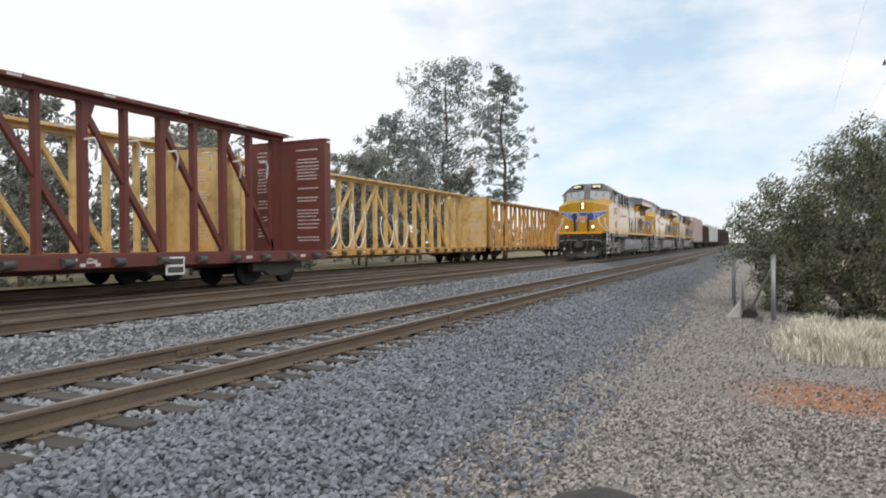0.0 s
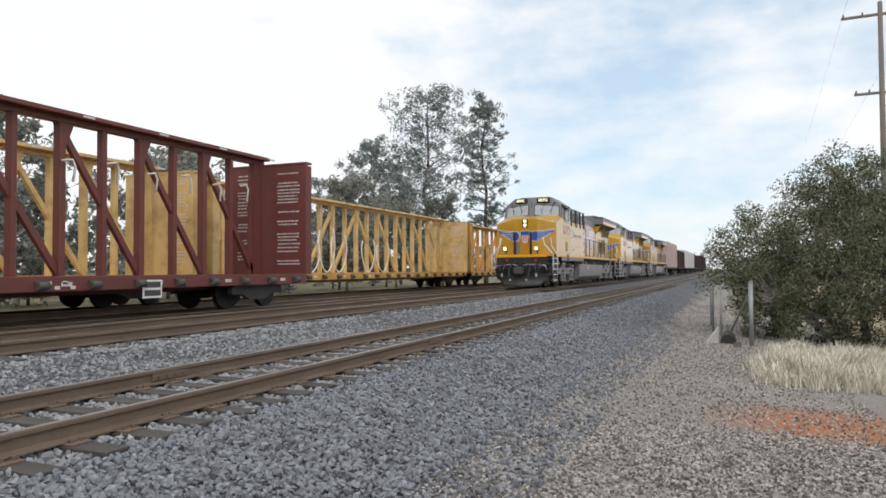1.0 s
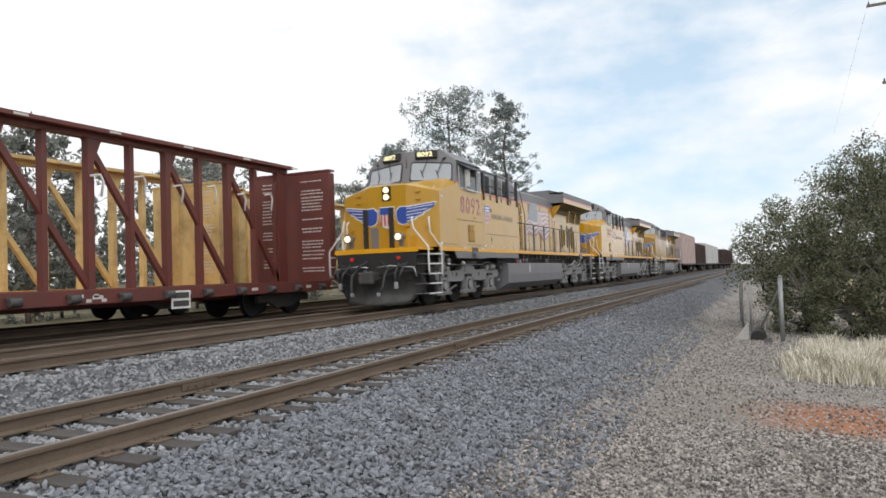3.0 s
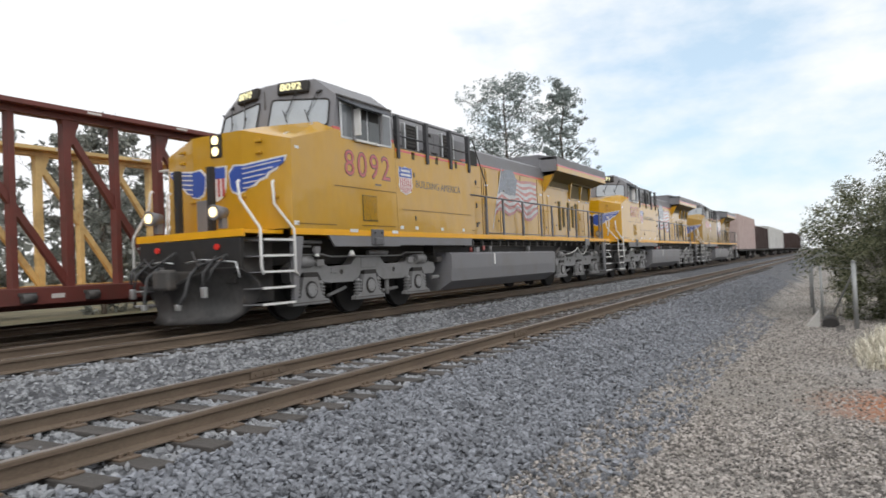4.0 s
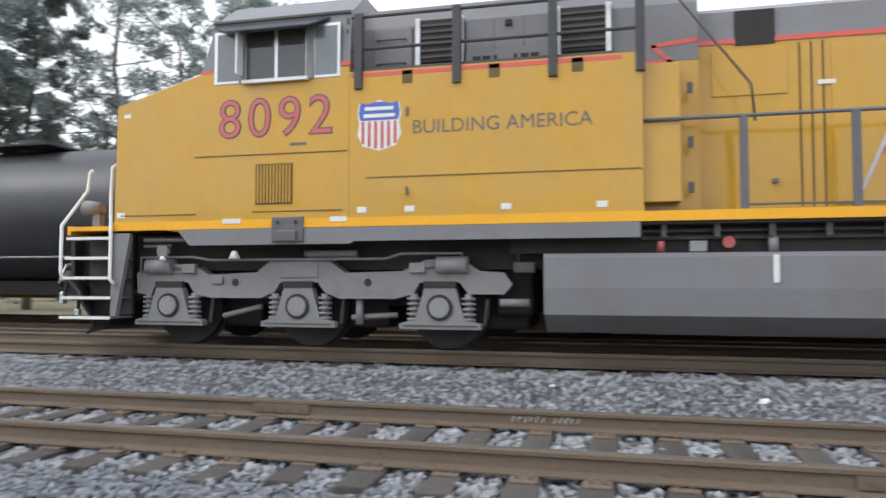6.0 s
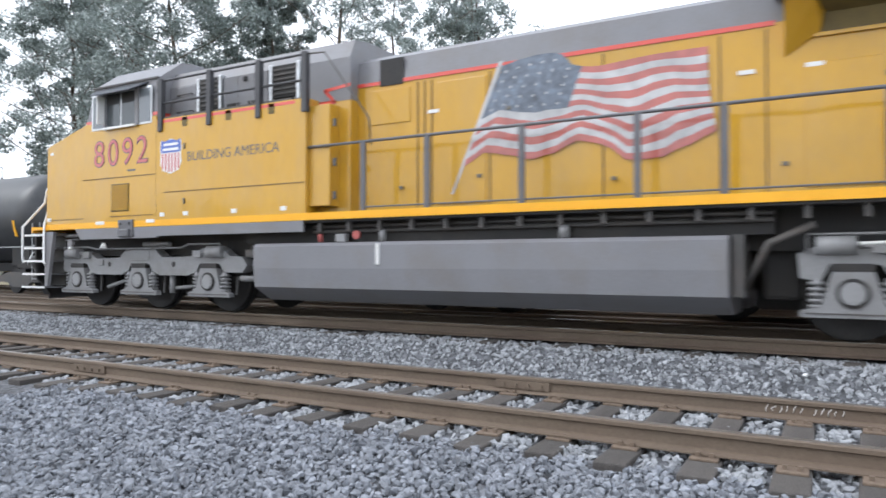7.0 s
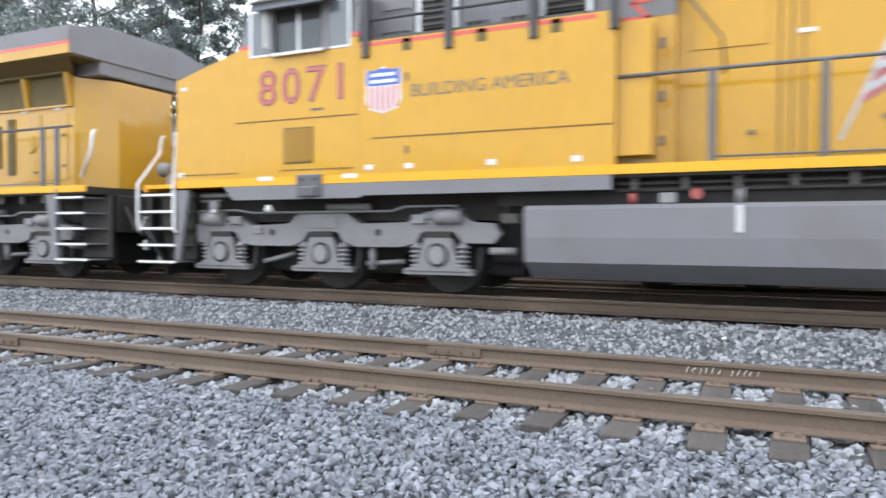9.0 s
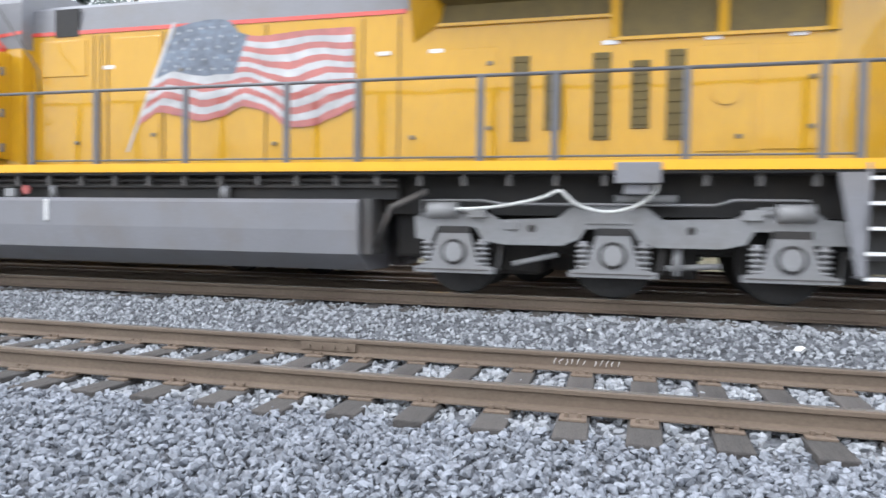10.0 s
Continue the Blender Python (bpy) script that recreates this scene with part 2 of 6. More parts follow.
M["boxcar_white"] = material("weathered_white_car_paint", (0.58, 0.58, 0.57), 0.6, vary=0.12, dirt=(0.3, 0.28, 0.26), dirt_amount=0.5)


# ---- mesh helpers ----
class Build:
    """Collects simple solids into one bmesh."""

    def __init__(self):
        self.bm = bmesh.new()

    def box(self, x0, x1, y0, y1, z0, z1, bevel=0.0):
        vs = [self.bm.verts.new(p) for p in ((x0, y0, z0), (x1, y0, z0), (x1, y1, z0), (x0, y1, z0), (x0, y0, z1), (x1, y0, z1), (x1, y1, z1), (x0, y1, z1))]
        fs = [self.bm.faces.new([vs[i] for i in f]) for f in ((3, 2, 1, 0), (4, 5, 6, 7), (0, 1, 5, 4), (1, 2, 6, 5), (2, 3, 7, 6), (3, 0, 4, 7))]
        if bevel:
            edges = list({e for f in fs for e in f.edges})
            bmesh.ops.bevel(self.bm, geom=edges, offset=bevel, segments=2, affect="EDGES", profile=0.5)
        return self

    def prism(self, pts, axis, a, b):
        """A solid of the outline pts, drawn out along axis from a to b. The outline's two numbers are the other axes in order."""
        def place(p, c):
            return {"x": (c, p[0], p[1]), "y": (p[0], c, p[1]), "z": (p[0], p[1], c)}[axis]
        lo = [self.bm.verts.new(place(p, a)) for p in pts]
        hi = [self.bm.verts.new(place(p, b)) for p in pts]
        k = len(pts)
        new_faces = [self.bm.faces.new(lo[::-1]), self.bm.faces.new(hi)]
        new_faces += [self.bm.faces.new((lo[i], lo[(i + 1) % k], hi[(i + 1) % k], hi[i])) for i in range(k)]
        bmesh.ops.recalc_face_normals(self.bm, faces=new_faces)
        return self

    def hull(self, pts):
        vs = [self.bm.verts.new(p) for p in pts]
        bmesh.ops.convex_hull(self.bm, input=vs)
        return self

    def rod(self, p, q, r, n=8, r2=None):
        p, q = Vector(p), Vector(q)
        d = (q - p).normalized()
        u = d.orthogonal().normalized()
        v = d.cross(u)
        r2 = r if r2 is None else r2
        a = [self.bm.verts.new(p + r * (math.cos(2 * math.pi * i / n) * u + math.sin(2 * math.pi * i / n) * v)) for i in range(n)]
        b = [self.bm.verts.new(q + r2 * (math.cos(2 * math.pi * i / n) * u + math.sin(2 * math.pi * i / n) * v)) for i in range(n)]
        for i in range(n):
            f = self.bm.faces.new((a[i], a[(i + 1) % n], b[(i + 1) % n], b[i]))
            f.smooth = n > 6
        self.bm.faces.new(a[::-1])
        self.bm.faces.new(b)
        return self

    def path(self, pts, r, n=8):
        pts = [Vector(p) for p in pts]
        u = (pts[1] - pts[0]).orthogonal().normalized()
        rings = []
        for i, p in enumerate(pts):
            d = ((pts[min(i + 1, len(pts) - 1)] - p).normalized() + (p - pts[max(i - 1, 0)]).normalized()).normalized()
            u = (u - u.dot(d) * d).normalized()
            v = d.cross(u)
            rings.append([self.bm.verts.new(p + r * (math.cos(2 * math.pi * k / n) * u + math.sin(2 * math.pi * k / n) * v)) for k in range(n)])
        for a, b in zip(rings, rings[1:]):
            for k in range(n):
                self.bm.faces.new((a[k], a[(k + 1) % n], b[(k + 1) % n], b[k])).smooth = True
        self.bm.faces.new(rings[0][::-1])
        self.bm.faces.new(rings[-1])
        return self

    def beam(self, p, q, w, h):
        """A square bar from p to q, w across and h deep."""
        p, q = Vector(p), Vector(q)
        d = (q - p).normalized()
        side = Vector((0, 1, 0)) if abs(d.y) < 0.9 else Vector((1, 0, 0))
        u = (side - side.dot(d) * d).normalized()
        v = d.cross(u)
        vs = [self.bm.verts.new(c + sx * u * w / 2 + sy * v * h / 2) for c in (p, q) for sx, sy in ((-1, -1), (1, -1), (1, 1), (-1, 1))]
        for f in ((3, 2, 1, 0), (4, 5, 6, 7), (0, 1, 5, 4), (1, 2, 6, 5), (2, 3, 7, 6), (3, 0, 4, 7)):
            self.bm.faces.new([vs[i] for i in f])
        return self

    def mesh(self, name):
        bmesh.ops.recalc_face_normals(self.bm, faces=self.bm.faces)
        me = bpy.data.meshes.new(name)
        self.bm.to_mesh(me)
        self.bm.free()
        return me


def thing(name, m, label, category, group="", kind=""):
    ob = new(name)
    ob.matrix_basis = m
    return tagged(ob, label, category, group, kind)


def part(name, built, mat, parent=None, label="", m=None):
    me = built.mesh(name) if isinstance(built, Build) else built
    if not me.materials:
        me.materials.append(mat)
    ob = new(name, me)
    ob.parent = parent
    if m is not None:
        ob.matrix_basis = m
    if label:
        ob["label"] = label
    return ob


def joined(name, verts, faces, mat, label="", category="", kind="stuff", parent=None):
    me = bpy.data.meshes.new(name)
    me.from_pydata(verts, [], faces)
    me.materials.append(mat)
    ob = new(name, me)
    ob.parent = parent
    if category:
        tagged(ob, label, category, "", kind)
    elif label:
        ob["label"] = label
    return ob


def lettering(name, text, size, m, mat, parent, thick=0.003, stretch=1.0, bold=0.0):
    """Built-in font, laid in the x-z plane facing -y; m places its left foot."""
    cu = bpy.data.curves.new(name, "FONT")
    cu.body, cu.size, cu.extrude, cu.offset, cu.resolution_u = text, size, thick, bold, 5
    tmp = new("text_" + name, cu)
    me = bpy.data.meshes.new_from_object(tmp.evaluated_get(bpy.context.evaluated_depsgraph_get()))
    bpy.data.objects.remove(tmp)
    me.materials.clear()
    me.transform(Matrix.Diagonal((stretch, 1, 1, 1)))
    me.transform(Matrix.Rotation(radians(90), 4, "X"))
    return part(name, me, mat, parent, "", m)


# ---- the lie of the land ----
TRACK_N, TRACK_T, TRACK_C, TRACK_Y = 5.81, 9.612, 14.0, 18.0
Z_N, Z_T, Z_C, Z_Y = 0.0, 0.286, 0.12, 0.12
PROFILE = [(-400, -2.0), (-30, -1.6), (-8, -0.95), (-2, -0.62), (0, -0.52), (1.9, -0.5), (2.7, -0.44), (3.9, -0.27), (4.5, -0.245), (4.8, -0.23), (7.0, -0.23), (7.3, -0.20), (7.6, -0.14), (8.1, 0.07), (11.2, 0.07), (11.9, -0.08), (16, -0.1), (20, -0.12), (24, -0.35), (60, -0.6), (400, 1.5)]


def ground_z(x, y):
    for (ya, za), (yb, zb) in zip(PROFILE, PROFILE[1:]):
        if y <= yb:
            k = (y - ya) / (yb - ya)
            z = za + k * (zb - za)
            break
    else:
        z = PROFILE[-1][1]
    if y < 3.2:
        z += 0.05 * noise.noise(Vector((x * 0.5, y * 0.5, 0))) * min(1, (3.2 - y) / 1.0) if abs(x) < 60 else 0
    if y < 3.4:
        z -= 0.018 * min(max(x, -10), 30) * min(1, (3.4 - y) / 1.5)
    return z


# ---- ground ----
def ground_material():
    m = bpy.data.materials.new("railway_ground")
    m.use_nodes = True
    n, l = m.node_tree.nodes, m.node_tree.links
    b = n["Principled BSDF"]
    b.inputs["Roughness"].default_value = 0.92
    geo = n.new("ShaderNodeNewGeometry")
    sep = n.new("ShaderNodeSeparateXYZ")
    l.new(geo.outputs["Position"], sep.inputs[0])
    noises = []
    for s, d in ((0.7, 4), (9, 6), (60, 4), (0.25, 3)):
        t = n.new("ShaderNodeTexNoise")
        t.inputs["Scale"].default_value, t.inputs["Detail"].default_value = s, d
        l.new(geo.outputs["Position"], t.inputs["Vector"])
        noises.append(t)
    vor = n.new("ShaderNodeTexVoronoi")
    vor.inputs["Scale"].default_value = 17
    l.new(geo.outputs["Position"], vor.inputs["Vector"])

    def wobble(lo, hi):
        a = n.new("ShaderNodeMath")
        a.operation = "MULTIPLY_ADD"
        a.inputs[1].default_value = 2.4
        l.new(noises[0].outputs["Fac"], a.inputs[0])
        l.new(sep.outputs["Y"], a.inputs[2])
        r = n.new("ShaderNodeMapRange")
        r.inputs["From Min"].default_value, r.inputs["From Max"].default_value = lo + 1.2, hi + 1.2
        l.new(a.outputs["Value"], r.inputs["Value"])
        return r.outputs["Result"]

    def mix(fac, a, c):
        x = n.new("ShaderNodeMix")
        x.data_type = "RGBA"
        for key, val in (("Factor", fac), ("A", a), ("B", c)):
            if isinstance(val, (tuple, float)):
                x.inputs[key].default_value = val
            else:
                l.new(val, x.inputs[key])
        return x.outputs["Result"]

    def ranged(src, lo, hi):
        r = n.new("ShaderNodeMapRange")
        r.inputs["From Min"].default_value, r.inputs["From Max"].default_value = lo, hi
        l.new(src, r.inputs["Value"])
        return r.outputs["Result"]

    # Ballast bed coloured dark to paint the shaded gaps between the loose stones.
    stones = mix(ranged(vor.outputs["Color"], 0.1, 0.9), (0.045, 0.046, 0.05, 1), (0.17, 0.175, 0.19, 1))
    gravel = mix(ranged(noises[2].outputs["Fac"], 0.3, 0.7), (0.11, 0.102, 0.094, 1), (0.46, 0.43, 0.395, 1))
    gravel = mix(ranged(noises[0].outputs["Fac"], 0.4, 0.7), gravel, mix(ranged(noises[2].outputs["Fac"], 0.35, 0.65), (0.15, 0.135, 0.115, 1), (0.36, 0.325, 0.28, 1)))
    straw = mix(ranged(noises[1].outputs["Fac"], 0.3, 0.7), (0.20, 0.16, 0.095, 1), (0.42, 0.35, 0.22, 1))
    col = mix(wobble(2.0, 2.7), gravel, stones)
    col = mix(wobble(-2.2, -3.6), col, straw)
    x2 = n.new("ShaderNodeVectorMath")
    x2.operation = "DISTANCE"
    x2.inputs[1].default_value = (9.9, -0.95, -0.78)
    l.new(geo.outputs["Position"], x2.inputs[0])
    a = n.new("ShaderNodeMath")
    a.operation = "MULTIPLY_ADD"
    a.inputs[1].default_value = 1.5
    l.new(noises[1].outputs["Fac"], a.inputs[0])
    l.new(x2.outputs["Value"], a.inputs[2])
    soil = ranged(a.outputs["Value"], 2.3, 1.35)
    col = mix(soil, col, mix(ranged(noises[1].outputs["Fac"], 0.3, 0.7), (0.30, 0.13, 0.065, 1), (0.46, 0.20, 0.10, 1)))
    far = mix(ranged(noises[3].outputs["Fac"], 0.35, 0.65), (0.14, 0.125, 0.075, 1), (0.26, 0.22, 0.13, 1))
    col = mix(ranged(sep.outputs["Y"], 21, 24), col, far)
    l.new(col, b.inputs["Base Color"])
    h = n.new("ShaderNodeMath")
    h.operation = "SUBTRACT"
    l.new(noises[2].outputs["Fac"], h.inputs[0])
    l.new(vor.outputs["Distance"], h.inputs[1])
    bp = n.new("ShaderNodeBump")
    bp.inputs["Strength"].default_value, bp.inputs["Distance"].default_value = 0.8, 0.03
    l.new(h.outputs["Value"], bp.inputs["Height"])
    l.new(bp.outputs["Normal"], b.inputs["Normal"])
    return m


def axis_steps(near, step, far):
    vals = list(np.arange(-near, near + 1e-6, step))
    d = near
    while d < far:
        d *= 1.35
        vals = [-d] + vals + [d]
    return vals


gx = axis_steps(45, 0.75, 2600)
gy = sorted(set([round(v, 3) for v in axis_steps(30, 0.75, 2600)] + [p[0] for p in PROFILE] + [3.4, 1.2]))
gverts = [(x, y, ground_z(x, y)) for y in gy for x in gx]
k = len(gx)
gfaces = [(j * k + i, j * k + i + 1, (j + 1) * k + i + 1, (j + 1) * k + i) for j in range(len(gy) - 1) for i in range(k - 1)]
joined("ground", gverts, gfaces, ground_material(), "pale gravel path, red soil patch and ballast beds beside the tracks", "ground", "structure")


# ---- loose stone ----
rng = np.random.default_rng(7)
STONES = []
for s in range(10):
    me_b = bmesh.new()
    bmesh.ops.create_icosphere(me_b, subdivisions=1, radius=1.0)
    keep = [v.co.copy() for v in me_b.verts]
    me_b.free()
    r0 = np.array([(*c,) for c in keep]) * (1 + 0.5 * (rng.random((len(keep), 1)) - 0.5) * 2)
    pick = rng.permutation(len(keep))[:9]
    bm_h = bmesh.new()
    vs = [bm_h.verts.new(r0[i]) for i in pick]
    bmesh.ops.convex_hull(bm_h, input=vs)
    bmesh.ops.triangulate(bm_h, faces=bm_h.faces)
    bm_h.verts.ensure_lookup_table()
    bm_h.verts.index_update()
    used = [v for v in bm_h.verts if v.link_faces]
    ren = {v.index: i for i, v in enumerate(used)}
    STONES.append((np.array([v.co[:] for v in used]), np.array([[ren[v.index] for v in f.verts] for f in bm_h.faces])))
    bm_h.free()


TIE_Y = (TRACK_N - 1.33, TRACK_N + 1.33)


def scatter(name, boxes, size, mat, label, lift=0.2, heap=0.0):
    """Stones over boxes of (x0, x1, y0, y1, number), as one object."""
    vv, ff, base = [], [], 0
    for x0, x1, y0, y1, count in boxes:
        for _ in range(count):
            x, y = rng.uniform(x0, x1), rng.uniform(y0, y1)
            if TIE_Y[0] < y < TIE_Y[1] and abs((x + 22 + 0.2675) % 0.535 - 0.2675) < 0.13 and rng.random() < 0.93:
                continue
            v, f = STONES[rng.integers(len(STONES))]
            s = size * rng.uniform(0.55, 1.3)
            ang, q = rng.uniform(0, 6.283), rng.uniform(0.6, 1.0, 3) * s
            c, d = math.cos(ang), math.sin(ang)
            p = v * q
            tilt = rng.uniform(-0.6, 0.6)
            p = np.stack([p[:, 0], p[:, 1] * math.cos(tilt) - p[:, 2] * math.sin(tilt), p[:, 1] * math.sin(tilt) + p[:, 2] * math.cos(tilt)], 1)
            p = np.stack([p[:, 0] * c - p[:, 1] * d + x, p[:, 0] * d + p[:, 1] * c + y, p[:, 2] + ground_z(x, y) + lift * s + heap * rng.random() ** 2], 1)
            vv.append(p)
            ff.append(f + base)
            base += len(p)
    return joined(name, np.concatenate(vv).tolist(), np.concatenate(ff).tolist(), mat, label, "gravel", "stuff")


scatter("ballast_shoulder", [(-8, 9, 2.45, 4.62, 34000), (-7, 9, 1.6, 2.5, 3200), (9, 24, 1.7, 2.5, 1200), (9, 20, 2.4, 4.7, 13000), (20, 45, 2.5, 4.8, 7500)], 0.0305, M["stone"], "coarse blue-grey crushed stone ballast beside the near track", 0.2, 0.04)
scatter("ballast_in_track", [(-11, 14, 4.6, 7.05, 19000), (14, 34, 4.6, 7.05, 6500)], 0.038, M["stone_b"], "pale grey crushed stone between the ties")
scatter("ballast_between_tracks", [(-16, 14, 6.8, 8.75, 21000), (14, 40, 6.8, 8.9, 6500), (-30, -16, 6.8, 8.9, 3500)], 0.031, M["stone_b"], "grey crushed stone between the two tracks")
scatter("path_gravel", [(2, 9, -2.6, 2.4, 30000), (9, 24, -1.6, 2.8, 17000), (-6, 2, 1.2, 2.4, 4000), (-6, 2, -2.4, 1.2, 7000), (24, 46, -0.4, 2.7, 6000)], 0.019, M["stone_c"], "small mixed gravel on the service path", 0.15, 0.008)


# ---- tracks ----
def rail_mesh(x0, x1, top):
    b = Build()
    prof = [(-0.076, -0.17), (0.076, -0.17), (0.076, -0.158), (0.02, -0.142), (0.010, -0.135), (0.010, -0.052), (0.036, -0.040), (0.037, -0.012), (0.030, -0.002), (-0.030, -0.002), (-0.037, -0.012), (-0.036, -0.040), (-0.010, -0.052), (-0.010, -0.135), (-0.02, -0.142), (-0.076, -0.158)]
    b.prism(prof, "x", x0, x1)
    return b


def track(name, yc, z, shiny, x0, x1, label, ties, plates=True):
    tr = thing(name, pose(0, yc, z), label, "railway track", "", "structure")
    for s in (-1, 1):
        rail = part("rail", rail_mesh(x0, x1, 0), M["rail_side"], tr, "", pose(0, s * 0.7535, 0))
        part("rail_head", Build().box(x0, x1, -0.029, 0.029, -0.004, 0.0015), M["rail_top_shiny"] if shiny else M["rail_top"], rail, "worn running surface")
    if ties:
        lo, hi = ties
        tie_mesh = Build().box(-0.115, 0.115, -1.3, 1.3, -0.36, -0.186, 0.012).mesh("tie")
        plate_mesh = Build().box(-0.095, 0.095, -0.17, 0.17, -0.186, -0.168, 0.004).box(-0.06, -0.03, 0.085, 0.115, -0.168, -0.14).box(0.03, 0.06, -0.115, -0.085, -0.168, -0.14).box(-0.06, -0.03, -0.115, -0.085, -0.168, -0.14).mesh("tie_plate")
        x = lo
        r = random.Random(4)
        while x < hi:
            t = part("tie", tie_mesh, M["tie"], tr, "", pose(x + r.uniform(-0.025, 0.025), r.uniform(-0.07, 0.07), r.uniform(-0.012, 0.004), 0, 0, r.uniform(-1.5, 1.5)))
            if plates and -14 < x < 24:
                for s in (-1, 1):
                    part("tie_plate", plate_mesh, M["plate"], t, "", pose(0, s * 0.7535, 0))
            x += 0.535
    return tr


track_near = track("track_near", TRACK_N, Z_N, False, -300, 400, "rusty siding track on dark wooden ties", (-22, 62))
track_main = track("track_main", TRACK_T, Z_T, True, -300, 400, "polished main line track with brown rail sides", (-20, 50), False)
track("track_third", TRACK_C, Z_C, False, -300, 400, "storage track under the standing freight cars", (-18, 40), False)
track("track_fourth", TRACK_Y, Z_Y, False, -300, 400, "far storage track under yellow lumber cars", None)


def joint_bar(x, side):
    b = Build().box(x, x + 0.6, -0.034, -0.012, -0.135, -0.045, 0.006)
    for i in range(4):
        b.rod((x + 0.09 + 0.14 * i, -0.034, -0.09), (x + 0.09 + 0.14 * i, -0.055, -0.09), 0.018, 6)
    part("joint_bar", b, M["rail_side"], track_near, "bolted rusty joint bar", pose(0, side * 0.7535, 0))


for jx, side in ((-3.45, 1), (6.6, 1), (1.5, -1), (11.4, -1), (-8.4, -1)):
    joint_bar(jx, side)
chalk_rnd = random.Random(3)
for i in range(11):
    cx = -0.86 + 0.053 * i + (0.05 if i > 5 else 0)
    za, zb = -0.125 + chalk_rnd.uniform(0, 0.02), -0.060 + chalk_rnd.uniform(-0.01, 0.01)
    stroke = [(cx, -0.014, za), (cx + chalk_rnd.uniform(-0.01, 0.02), -0.014, (za + zb) / 2), (cx + chalk_rnd.uniform(0.005, 0.03), -0.014, zb)]
    part("chalk_stroke", Build().path(stroke, 0.0055, 5), M["decal"], track_near, "faint white chalk scribble on the rail web", pose(0, 0.7535, 0))


# ---- locomotives ----
# local frame: x back from the nose's side corner, y across (-y towards the path), z up from the rail head
AXLES = (0.68, 2.52, 4.36, 13.94, 15.84, 17.74)
HALF = 1.52
DIGIT_STEP = 0.60


def wheel_mesh():
    b = Build()
    for s in (-1, 1):
        b.rod((0, s * 0.69, 0), (0, s * 0.82, 0), 0.50, 28)
        b.rod((0, s * 0.66, 0), (0, s * 0.69, 0), 0.53, 28)
        b.rod((0, s * 0.82, 0), (0, s * 0.84, 0), 0.18, 14)
    b.rod((0, -0.7, 0), (0, 0.7, 0), 0.10, 10)
    return b


